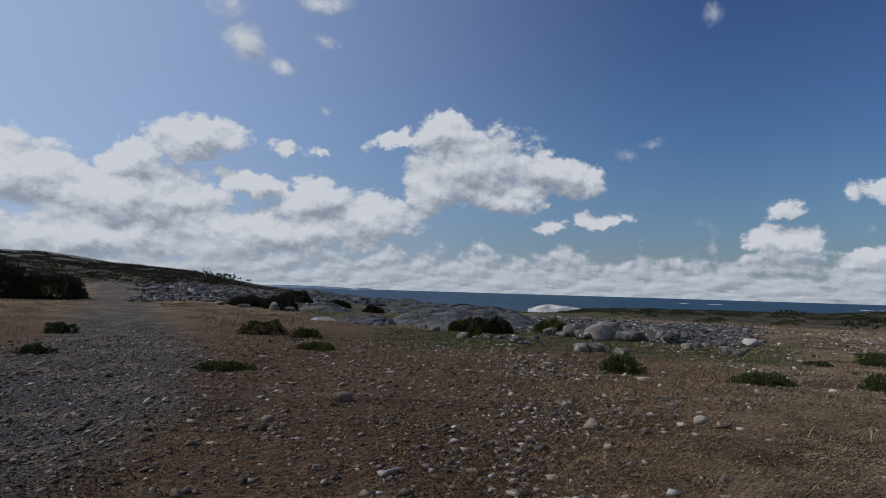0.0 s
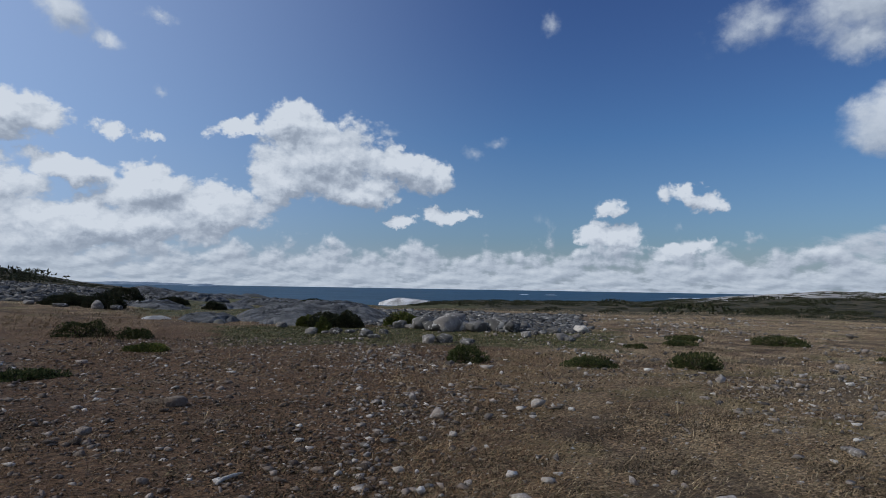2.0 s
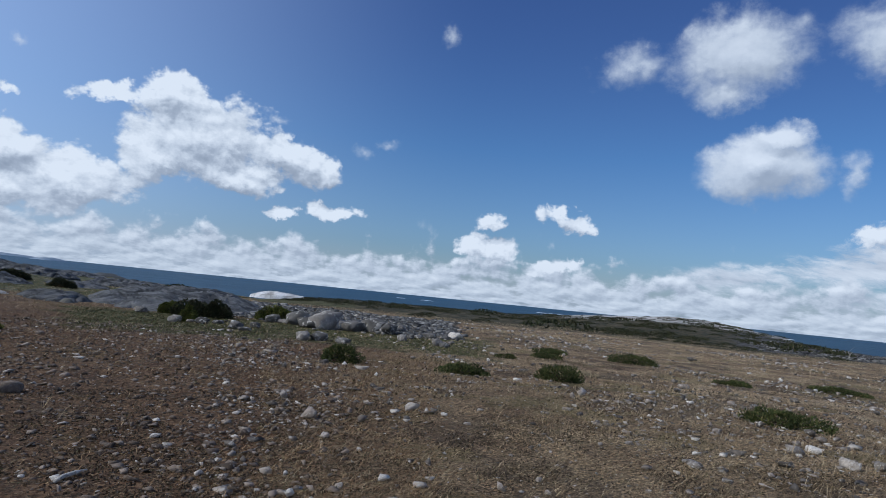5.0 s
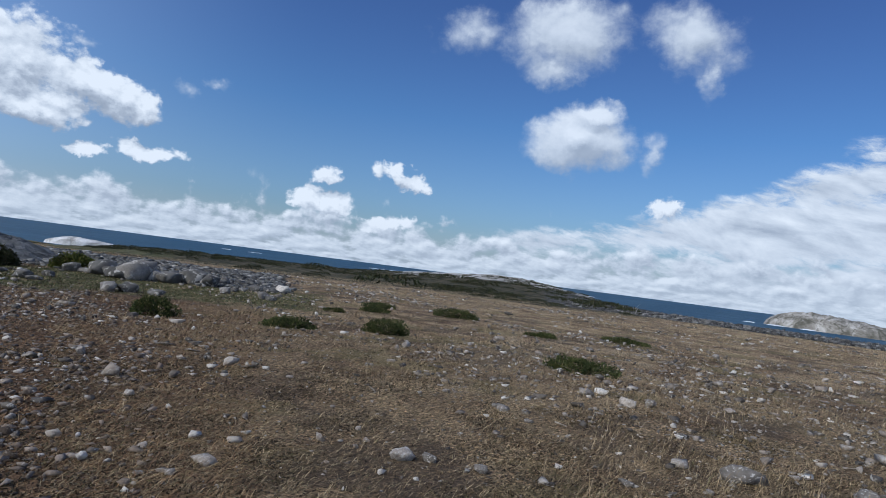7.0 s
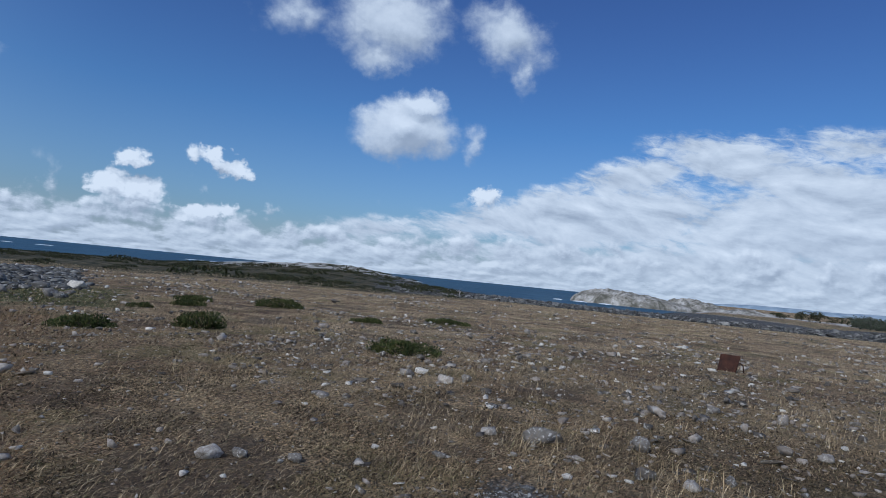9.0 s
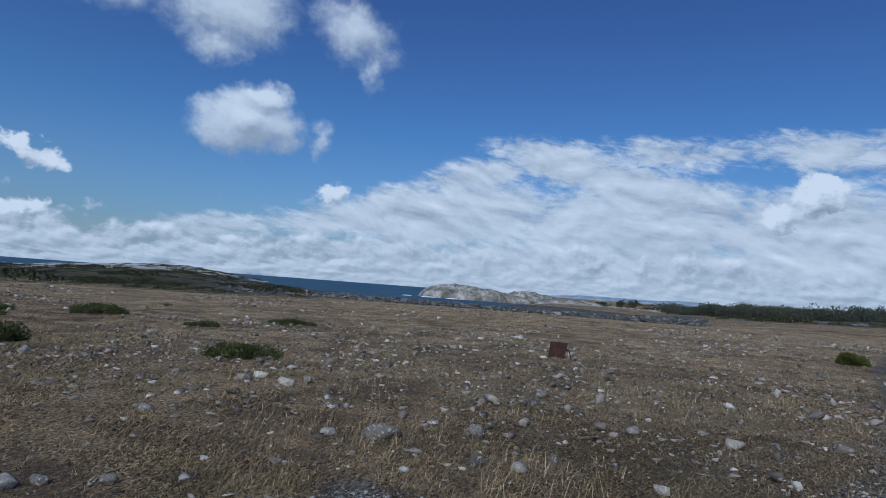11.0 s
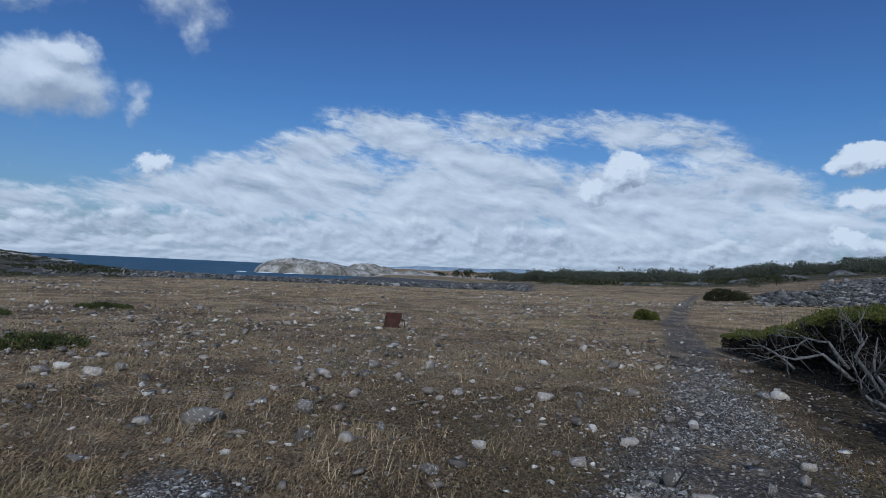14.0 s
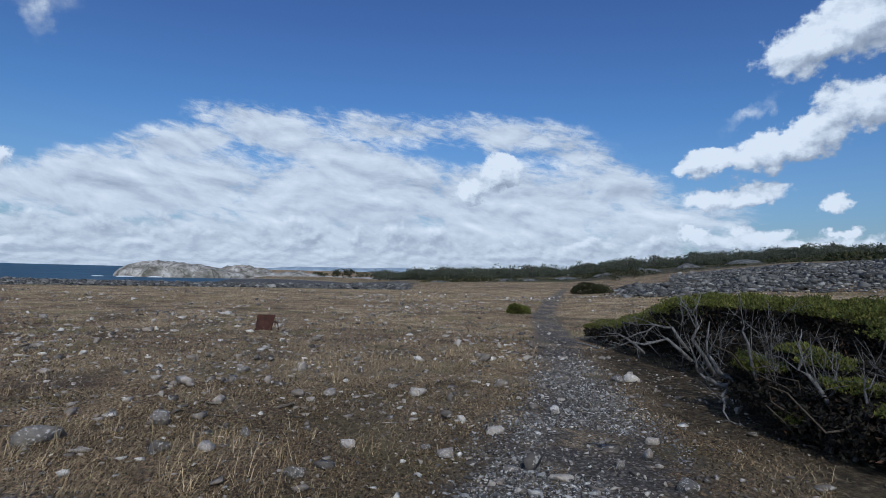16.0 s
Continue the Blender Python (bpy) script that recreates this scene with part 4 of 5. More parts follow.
MIDDLE = [(1.78, 4.40, .20), (1.91, 5.01, .10), (3.22, 3.92, .25), (3.42, 3.79, .18), (3.62, 3.39, .14), (1.32, 4.33, .09), (1.5, 4.25, .09), (3.34, 4.7, .10),
          (3.19, 4.37, .07), (6.09, 7.75, .18), (7.77, 6.07, .14), (7.72, 5.13, .28), (8.2, 5.16, .28), (7.86, 4.52, .32), (8.27, 4.39, .24), (9.5, 3.74, .24),
          (5.52, 5.81, .12), (5.38, 4.32, .13), (5.87, 2.21, .50), (5.05, 4.66, .11), (5.57, 4.99, .12), (6.17, 4.39, .10), (1.82, 6.4, .14), (3.73, 7.37, .12)]
EAST = [(6.47, 1.37, .30), (7.83, -.26, .30), (7.75, -1.35, .30), (9.58, 1.07, .30), (9.63, .18, .26), (10.65, -.7, .2), (5.52, 4.83, .2), (4.75, -.03, .21),
        (5.53, -.44, .18), (5.8, -1.87, .24), (18.22, 7.55, .34), (11.55, 10.25, .38), (5.55, .76, .17), (5.57, 1.74, .14), (5.98, .51, .2),
        (4.68, 2.71, .19), (5.7, 2.73, .2)]
TRACKSIDE = [(7.23, -1.14, .13), (8.24, -1.09, .15), (7.5, -.04, .14), (6.56, -2.77, .17), (4.66, .28, .07), (5.36, -1.12, .11), (8.5, -4.5, .34), (8.42, -4.66, .3), (4.49, -2.03, .24),
             (4.72, -1.71, .15), (4.73, -2.63, .19), (4.18, -2.91, .26), (5.32, -3.26, .16), (6.48, -2.73, .14), (7.21, -3.09, .13), (5.14, -1.27, .2), (6.05, 7.0, .12)]
rng = np.random.default_rng(5)
taken = []
for k, (x, y, s) in enumerate(WEST + MIDDLE + EAST + TRACKSIDE):
    stone(x, y, s * 0.92, k, rng.uniform(0, 6.28), "grey-brown stone on bare soil" if x < 1.2 else "pale lichen-spotted stone in dry grass", 0.7 if s > 0.4 else rng.uniform(0.9, 1.35))
    taken.append((x, y, s))
taken = np.array(taken)


def stoniness(x, y):
    r, a = polar(x, y)
    n = fbm(x / 2.6, y / 2.6, 4, 77) + 0.5
    dense = np.clip((n - 0.47) * 5, 0, 1)
    dense = np.maximum(dense * 0.9, 0.05)
    belt = np.exp(-((r - 13) / 6.5) ** 2) * ((a < -44) & (a > -112))
    return np.clip(dense + 0.4 * belt + 0.35 * (a > -8) * (r > 5), 0, 1)


def random_places(n, a0, a1, r0, r1, density, seed, power=1.0):
    rng = np.random.default_rng(seed)
    out = []
    while len(out) < n:
        a = np.radians(rng.uniform(a0, a1, 4 * n))
        r = (r0 ** power + rng.uniform(0, 1, 4 * n) * (r1 ** power - r0 ** power)) ** (1 / power)
        x, y = -r * np.sin(a), r * np.cos(a)
        keep = rng.uniform(0, 1, 4 * n) < density(x, y)
        out.extend(np.stack([x, y], 1)[keep][: n - len(out)].tolist())
    return np.array(out)


pts = random_places(215, -138, 42, 4.2, 17, stoniness, 11, 1.3)
sizes = np.exp(rng.normal(math.log(0.068), 0.36, len(pts))) * (0.75 + np.hypot(pts[:, 0], pts[:, 1]) / 28)
for k, (x, y) in enumerate(pts):
    if np.hypot(taken[:, 0] - x, taken[:, 1] - y).min() > 0.3 and not (4.5 < x < 13 and -9.5 < y < -4.6):
        stone(float(x), float(y), float(min(sizes[k], 0.3)), k, rng.uniform(0, 6.28), "small brown stone lying on bare soil" if x < 1.2 else "small pale stone lying in the dry heath", rng.uniform(0.8, 1.2))


def loose(name, n, a0, a1, r0, r1, density, seed, size, spread, mat, subdiv, label, category, power=1.3, grow=0.0, cap=0.5, sink=0.0):
    p = random_places(n, a0, a1, r0, r1, density, seed, power)
    rng = np.random.default_rng(seed)
    s = np.exp(rng.normal(math.log(size), spread, n)) * (1 + grow * np.hypot(p[:, 0], p[:, 1]))
    s = np.minimum(s, cap)
    z = ground_z(p[:, 0], p[:, 1]) - sink * s
    pieces = []
    for k in range(6):
        sel = np.arange(n) % 6 == k
        base = rock_shape(seed * 10 + k, subdiv, (0.62, 0.78, 0.5)[k % 3])
        base = (base[0] * np.array([1.2, 0.85 + 0.05 * k, 1.0]), base[1])
        pieces.append(scatter(base, np.column_stack([p[sel], z[sel]]), s[sel], rng.uniform(0, 6.28, sel.sum()), squash=rng.uniform(0.7, 1.2, sel.sum())))
    v, f = join(pieces)
    return tagged(new(name, mesh_of(name, v, f, mat, subdiv > 1)), label, category, kind="stuff")


loose("brown_pebbles", 13000, -18, 44, 3, 19, lambda x, y: 0.2 + 0.8 * stoniness(x, y), 26, 0.031, 0.55, M_brown_stones, 1, "many small brown and grey pebbles on soil", "stones", 1.1, 0.02, 0.13)
loose("scattered_stones", 10000, -140, -6, 4, 44, stoniness, 21, 0.052, 0.5, M_stones, 1, "many small pale stones strewn over the heath", "stones", 1.25, 0.025, 0.28)
loose("small_stones", 5500, -135, -6, 3, 14, lambda x, y: 0.35 + 0.65 * stoniness(x, y), 22, 0.03, 0.4, M_stones, 1, "small stones and chips among dry grass", "stones", 1.2)
loose("track_gravel", 26000, -125, -70, 2.8, 12, lambda x, y: np.clip((near_line(x, y, TRACK, TRACK_HALF) - 0.3) * 2.2, 0, 1) * np.clip((fbm(x / 0.9, y / 0.9, 3, 13) + 0.5 - 0.44) * 6, 0.04, 1), 24, 0.0155, 0.6, M_chips, 1, "angular pale and grey gravel on dark soil", "gravel", 1.0, 0.0, 0.12)
loose("gravel", 26000, -145, 60, 3, 26, lambda x, y: np.clip((near_line(x, y, TRACK, TRACK_HALF) - 0.42) * 3, 0, 1) * np.where(x > -1, np.clip((fbm(x / 0.9, y / 0.9, 3, 13) + 0.5 - 0.42) * 5, 0.05, 0.6), 1), 23, 0.0165, 0.5, M_gravel, 1, "grey crushed gravel of the track", "gravel", 0.9, 0.02, 0.11)


def in_zone(k, lo):
    def density(x, y):
        return np.clip((zones(x, y)[k] - lo) * 4, 0, 1)
    return density


def cob_in(a0, a1, r0, r1):
    return lambda x, y: np.clip((sector(polar(x, y)[1], polar(x, y)[0], a0, a1, r0, r1, 2.0, 0.08) + 0.9 * fbm(x / 4, y / 4, 3, 5) - 0.42) * 5, 0, 1)


loose("beach_cobbles", 15000, -31, -7, 21, 46, lambda x, y: np.clip((zones(x, y)[1] + 0.7 * fbm(x / 3, y / 3, 3, 5) - 0.42) * 5, 0, 1), 31, 0.17, 0.4, M_cobble, 1, "bank of grey rounded beach cobbles", "cobbles", 1.1, 0.0, 0.6, 0.1)
loose("beach_cobbles", 9000, 8, 28, 39, 84, cob_in(8.5, 26, 40, 78), 32, 0.27, 0.35, M_cobble, 1, "field of grey cobbles below the hill", "cobbles", 1.4, 0.0, 0.9)
loose("beach_cobbles", 13000, -142, -114, 30, 115, lambda x, y: cob_in(-142, -117, 38, 110)(x, y) * np.clip((polar(x, y)[1] < -121) + (polar(x, y)[0] < 62), 0, 1), 33, 0.23, 0.5, M_cobble, 1, "wide bank of grey cobbles and boulders", "cobbles", 1.0, 0.0, 1.1)
loose("beach_cobbles", 7500, -98, -52, 50, 125, cob_in(-97, -54, 54, 120), 34, 0.33, 0.35, M_cobble, 1, "grey cobble ridge above the shore", "cobbles", 1.3, 0.0, 1.1)

# large boulders at the foot of the cobble bank: azimuth, distance, width
BOULDERS = [(-13.4, 23.4, 1.0), (-14.6, 22.8, 1.3), (-15.9, 22.6, 1.2), (-17.0, 22.9, .9), (-18.6, 22.8, 1.25), (-20.2, 22.9, 1.1), (-21.6, 22.6, .8), (-12.2, 23.6, .6), (-22.9, 24.5, .6), (-25.6, 22.4, .5), (-24.5, 21.8, .4), (-11.2, 23.8, .6),
            (-28.0, 23.6, .95), (17.2, 36, .7), (14.6, 35, .8), (13.2, 34.5, .6), (19.3, 37.5, .7), (-.3, 23.8, .4), (-5.1, 20.3, .4), (-6.5, 20.8, .45)]
ROUND = [(-2.9, 20.4, .4), (-7.9, 19.4, .5), (-8.7, 19.0, .38), (-13.8, 17.4, .5), (-15.3, 17.6, .5), (-17.4, 17.3, .55), (-26.3, 19.5, .42), (-27.0, 19.2, .35), (-4.2, 20.6, .3), (-9.6, 20.4, .35), (-23.0, 20.2, .4)]
for k, (az_, r_, s_) in enumerate(BOULDERS + ROUND):
    x, y = at_az(az_, r_)
    ob = stone(x, y, s_ * (0.75 if k == 12 else 1.1), k, k * 1.7, "large angular grey boulder at the cobble bank" if s_ > .55 else "rounded brown-grey boulder in the green hollow", 0.9)
    ob.name = "boulder"
    if k != 12:
        ob.data = BOULDER_MESHES[k % 6]
    tagged(ob, "bright white boulder in green grass" if k == 12 else "", "boulder", "boulders at the cobble bank")


# ---------------------------------------------------------------- grass
def blades(name, n, density, a0, a1, r0, r1, length, lean, mat, seed, label, width=0.006, power=1.0, clump=1):
    rng = np.random.default_rng(seed)
    p = random_places(n // clump, a0, a1, r0, r1, density, seed, power)
    if clump > 1:
        p = np.repeat(p, clump, 0) + rng.normal(size=(len(p) * clump, 2)) * 0.05
    n = len(p)
    r = np.hypot(p[:, 0], p[:, 1])
    z = ground_z(p[:, 0], p[:, 1]) - 0.005
    wind = radians(-118) + rng.normal(size=n) * 0.8
    ln = length * np.exp(rng.normal(size=n) * 0.35)
    tilt = np.clip(rng.normal(lean, 0.22, n), 0.1, 1.45)
    w = width * (1 + r / 9) * rng.uniform(0.6, 1.3, n)
    dx, dy = -np.sin(wind) * np.sin(tilt), np.cos(wind) * np.sin(tilt)
    dz = np.cos(tilt)
    sx, sy = np.cos(wind), np.sin(wind)
    root = np.column_stack([p, z])
    mid = root + np.column_stack([dx * 0.5, dy * 0.5, dz * 0.62]) * ln[:, None]
    tip = root + np.column_stack([dx * 1.1, dy * 1.1, dz * 0.9]) * ln[:, None]
    side = np.column_stack([sx, sy, np.zeros(n)]) * w[:, None]
    v = np.stack([root - side, root + side, mid + side * 0.8, mid - side * 0.8, tip], 1).reshape(-1, 3)
    b = np.arange(n)[:, None] * 5
    f = np.concatenate([b + np.array([[0, 1, 2]]), b + np.array([[0, 2, 3]]), b + np.array([[3, 2, 4]])])
    return tagged(new(name, mesh_of(name, v, f, mat)), label, "grass", kind="stuff")


def dry(x, y):
    tr, co, ro, gr, sc, pa, mo, ru = zones(x, y)
    n = fbm(x / 1.7, y / 1.7, 4, 55) + 0.5
    return np.clip(1.25 - np.where(x > 6.0, 1.5, 2.6) * tr, 0.02, 1) * np.clip((n - 0.22) * 2.6, 0.25, 1) * np.clip(1 - co * 1.6, 0, 1) * np.clip(2.1 - 2.6 * mo, 0, 1)


def tall(x, y):
    return np.clip((fbm(x / 2.4, y / 2.4, 3, 91) + 0.5 - 0.56) * 7, 0, 1) * np.clip(1 - 2.2 * zones(x, y)[0], 0, 1) * np.clip(1.7 - 2.2 * zones(x, y)[6], 0, 1)


blades("dry_grass", 190000, dry, -135, -10, 2.6, 13, 0.062, 1.25, M_grass, 61, "matted dry brown grass bent by the wind", 0.0013, 0.9)
blades("dry_grass", 60000, dry, -26, 42, 2.6, 16, 0.065, 1.25, M_russet, 65, "matted russet grass on bare soil", 0.0016, 0.9)
blades("dry_grass", 150000, dry, -135, 42, 10, 58, 0.075, 1.02, M_straw, 62, "dry brown heath grass further off", 0.0019, 1.0)
blades("grass_tufts", 13000, tall, -130, 30, 3.2, 40, 0.16, 0.7, M_grass, 63, "thin standing straw-coloured grass stalks", 0.0013, 1.0, 9)
blades("green_grass", 45000, in_zone(3, 0.4), -34, 8, 15, 27, 0.06, 1.2, M_green_grass, 64, "green grass in the damp hollow", 0.0025, 1.0)


def sprigs(centres, outward, size, seed, blades_each=3):
    """Small needle sprays, each a few slim leaves fanning out."""
    rng = np.random.default_rng(seed)
    n = len(centres)
    c = np.repeat(centres, blades_each, 0)
    o = np.repeat(outward, blades_each, 0) + rng.normal(size=(n * blades_each, 3)) * 0.55
    o /= np.linalg.norm(o, axis=1)[:, None]
    s = np.cross(o, rng.normal(size=o.shape))
    s /= np.linalg.norm(s, axis=1)[:, None] + 1e-9
    ln = size * rng.uniform(0.6, 1.4, len(c))[:, None]
    v = np.stack([c - o * ln * 0.3, c + s * ln * 0.24 + o * ln * 0.2, c + o * ln, c - s * ln * 0.24 + o * ln * 0.2], 1).reshape(-1, 3)
    b = np.arange(len(c))[:, None] * 4
    return v, np.concatenate([b + np.array([[0, 1, 2]]), b + np.array([[0, 2, 3]])])


def dome_points(n, rx, ry, rz, seed, lumps=0.45, below=-0.15):
    rng = np.random.default_rng(seed)
    d = rng.normal(size=(3 * n, 3))
    d /= np.linalg.norm(d, axis=1)[:, None]
    d = d[d[:, 2] > below][:n]
    k = 1 + lumps * 2 * fbm(d[:, 0] * 2.3 + 5, d[:, 1] * 2.3 + d[:, 2] * 1.7, 3, seed)
    k = k * rng.uniform(0.72, 1.05, len(d)) ** 0.6
    p = d * k[:, None] * np.array([rx, ry, rz])
    return p, d * np.array([1 / rx, 1 / ry, 1 / rz]) * min(rx, ry, rz) + np.array([0, 0, 0.35])


def shrub(x, y, rx, ry, h, seed, label, n=900, leaf=0.05, name="juniper_shrub", mat=None, turn=0.0):
    base = new(name)
    base.location = (x, y, float(ground_z(x, y)))
    base.rotation_euler = (0, 0, turn)
    tagged(base, label, "shrub", "low shrubs on the heath")
    p, o = dome_points(n, rx, ry, h, seed, 0.75 if h < 0.3 else 0.5)
    p[:, 2] = np.maximum(p[:, 2] + 0.04 * h, 0.01)
    v, f = sprigs(p, o, leaf, seed)
    part("foliage", mesh_of("foliage", v, f, mat or M_shrub), base)
    rng = np.random.default_rng(seed + 1)
    sticks = []
    for k in range(9):
        a = rng.uniform(0, 6.28)
        q = rng.uniform(0.5, 0.85)
        sticks.append(tube([(0, 0, -0.03), (0.45 * q * rx * math.cos(a), 0.45 * q * ry * math.sin(a), 0.3 * h), (q * rx * math.cos(a), q * ry * math.sin(a), 0.6 * h)], [0.018, 0.012, 0.005], 5))
    part("branches", mesh_of("branches", *join(sticks), M_bark), base)
    return base


def litter_cover():
    """Crowberry sprigs, dead stems and leaf litter between the grass."""
    pieces = []
    for n, r0, r1, size, seed in ((64000, 2.6, 9.0, 0.020, 71), (9000, 9.5, 20, 0.035, 72)):
        p = random_places(n, -136, 42, r0, r1, lambda x, y: np.clip(1.15 - 1.6 * zones(x, y)[0], 0.05, 1) * np.clip((fbm(x / 0.7, y / 0.7, 3, 41) + 0.5 - 0.33) * 4, 0.12, 1), seed, 1.0)
        rg = np.random.default_rng(seed)
        c = np.column_stack([p, ground_z(p[:, 0], p[:, 1]) + size * 0.2])
        pieces.append(sprigs(c, rg.normal(size=(n, 3)) * (1, 1, .4) + (0, 0, .35), size, seed, 3))
    v, f = join(pieces)
    tagged(new("heath_litter", mesh_of("heath_litter", v, f, M_litter)), "dark crowberry sprigs and dead plant litter", "litter", kind="stuff")


litter_cover()
loose("gravel_patch", 1500, -80, -55, 3.2, 5.6, lambda x, y: np.exp(-(((x - 4.1) / .32) ** 2 + ((y - 1.6) / .36) ** 2) * 1.2), 25, 0.017, 0.5, M_chips, 1, "patch of pale stone chips on dark soil", "gravel", 1.0, 0.0, 0.1)
LOW = "low spreading green juniper shrub on dry heath"
SHRUBS = [(3.95, 12.6, .38, .3, .30), (6.3, 11.4, .55, .34, .17), (8.45, 10.95, .48, .36, .24), (14.8, 15.1, .62, .42, .25), (9.75, 6.65, .62, .40, .22),
          (11.7, 15.8, .4, .3, .1), (12.8, 17.0, .5, .3, .12), (17.7, 10.2, .7, .3, .12), (14.3, 11.0, .4, .25, .1), (9.7, 15.0, .3, .2, .1),
          (-5.5, 19.8, .72, .45, .42), (-3.95, 19.0, .36, .3, .26), (-3.9, 11.4, .45, .3, .12), (-11.0, 18.1, .32, .26, .26), (-8.5, 13.1, .3, .26, .14)]
for k, (x, y, rx, ry, h) in enumerate(SHRUBS):
    shrub(x, y, rx, ry, h, 300 + k, LOW if h > 0.13 else "flat patch of green creeping shrub on heath", int(1300 + 4500 * rx * ry), 0.038, turn=math.atan2(y, x) + 1.57)
FAR_SHRUBS = [(1.4, 20.9, .3, .3, .42), (-3.0, 15.6, .4, .3, .12), (23.0, -7.4, .45, .4, .36), (44.3, -20.0, 1.35, .9, .75), (-8.6, 34.6, 1.0, .8, .75), (-10.6, 36.0, 1.5, .8, .5), (-23.3, 37.0, 2.0, 1.4, 1.35), (-26.5, 36.0, 2.6, 1.6, 1.55),
              (1.9, 24.0, .75, .5, .5), (2.6, 23.6, .5, .4, .5), (5.0, 24.3, .8, .5, .45), (1.1, 24.4, .4, .3, .36), (0.2, 43.0, .7, .5, .5), (-4.0, 41.0, .7, .5, .45), (-7.0, 45.0, .9, .6, .5), (3.6, 62.0, 1.2, .7, .6), (-10.2, 45.5, 1.2, .8, .9), (-13.5, 15.2, .45, .4, .3)]
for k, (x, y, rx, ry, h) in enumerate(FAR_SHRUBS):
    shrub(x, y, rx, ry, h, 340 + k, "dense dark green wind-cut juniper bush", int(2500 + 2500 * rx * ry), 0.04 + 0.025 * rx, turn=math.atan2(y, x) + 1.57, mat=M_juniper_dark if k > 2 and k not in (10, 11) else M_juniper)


def scrub_cover():
    """Far low scrub on hill and plain, too many to count."""
    rng = np.random.default_rng(9)
    pieces = []
    for a0, a1, r0, r1, n, h in ((18, 48, 75, 215, 620, 0.75), (13, 18, 75, 140, 60, 0.32), (-61, -12, 50, 330, 800, 0.6), (-10, 12, 48, 130, 60, 0.3), (-142, -98, 130, 380, 260, 1.2), (-62, -36, 50, 75, 50, 0.3)):
        for k in range(n):
            a, r = rng.uniform(a0, a1), r0 + (r1 - r0) * rng.uniform(0, 1) ** 0.8
            x, y = at_az(a, r)
            z = float(ground_z(x, y))
            if z < SEA + 1:
                continue
            s = h * math.exp(rng.normal() * 0.4)
            p, o = dome_points(120, s * rng.uniform(1.3, 3.2), s * rng.uniform(1.0, 1.8), s * 0.38, k + 1000, 0.3)
            v, f = sprigs(p + np.array([x, y, z + 0.02]), o * np.array([1, 1, 0.3]), 0.20 * s, k, 3)
            pieces.append((v, f))
    v, f = join(pieces)
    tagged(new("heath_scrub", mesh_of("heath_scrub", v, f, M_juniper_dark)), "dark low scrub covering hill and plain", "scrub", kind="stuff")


scrub_cover()


def tree_pieces(x, y, z, h, w, seed, leaves, leaf=0.5):
    rng = np.random.default_rng(seed)
    trunk = [tube([(x, y, z - 0.3), (x + rng.normal() * 0.2, y, z + 0.4 * h), (x + rng.normal() * 0.5, y + rng.normal() * 0.4, z + 0.85 * h)], [0.03 * h, 0.022 * h, 0.008 * h], 5)]
    for k in range(3):
        a = rng.uniform(0, 6.28)
        trunk.append(tube([(x, y, z + 0.4 * h), (x + 0.7 * w * math.cos(a), y + 0.7 * w * math.sin(a), z + 0.7 * h)], [0.012 * h, 0.005 * h], 4))
    crown = []
    for k in range(6):
        c = np.array([x + rng.normal() * 0.5 * w, y + rng.normal() * 0.5 * w, z + h * rng.uniform(0.18, 0.80)])
        p, o = dome_points(leaves // 6, w * rng.uniform(0.45, 0.7), w * rng.uniform(0.45, 0.7), h * rng.uniform(0.16, 0.26), seed * 7 + k, 0.5, -0.7)
        crown.append(sprigs(p + c, o, leaf, seed * 11 + k, 3))
    return join(trunk), join(crown)


def wood():
    """The belt of wood along the plain's far edge."""
    rng = np.random.default_rng(14)
    trunks, crowns = [], []
    for k in range(760):
        a = -rng.uniform(94, 141)
        r = rng.uniform(300, 430) if k % 5 else rng.uniform(255, 300)
        x, y = at_az(a, r)
        h = rng.uniform(3.0, 7.6) * (0.75 if a > -97 else 1.0) * (0.8 if r < 300 else 1.0)
        t, c = tree_pieces(x, y, float(ground_z(x, y)), h, rng.uniform(2.4, 4.4), 2000 + k, 170, 0.55)
        trunks.append(t)
        crowns.append(c)
    base = new("woodland")
    tagged(base, "belt of low wind-shaped green wood", "woodland", kind="stuff")
    part("trunks", mesh_of("trunks", *join(trunks), M_dead), base, "thin pale grey trunks")
    part("crowns", mesh_of("crowns", *join(crowns), M_wood_leaf), base)


wood()


def lone_tree(az_, r, h, w, seed, label="dark rounded tree standing beyond the bay"):
    x, y = at_az(az_, r)
    t, c = tree_pieces(x, y, float(ground_z(x, y)), h, w, seed, 600, 0.1 * w)
    base = new("tree")
    tagged(base, label, "tree", "lone trees")
    part("trunk", mesh_of("trunk", *t, M_bark), base)
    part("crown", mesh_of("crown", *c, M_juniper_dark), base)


for k, (az_, r_, h_, w_) in enumerate([(-91.2, 330, 5.6, 4.6), (-90.2, 335, 4.6, 3.6), (-93.6, 335, 4.4, 3.6), (-94.6, 340, 4.0, 3.4), (-92.5, 345, 3.6, 3.0), (-95.8, 335, 3.8, 3.2), (-88.6, 360, 3.0, 3.6)]):
    lone_tree(az_, r_, h_, w_, 3000 + k)
lone_tree(-116.3, 95, 2.1, 1.0, 3050, "small dark juniper tree beyond the heath")
lone_tree(-117.9, 105, 2.0, 0.9, 3051, "small brownish juniper tree beyond the heath")


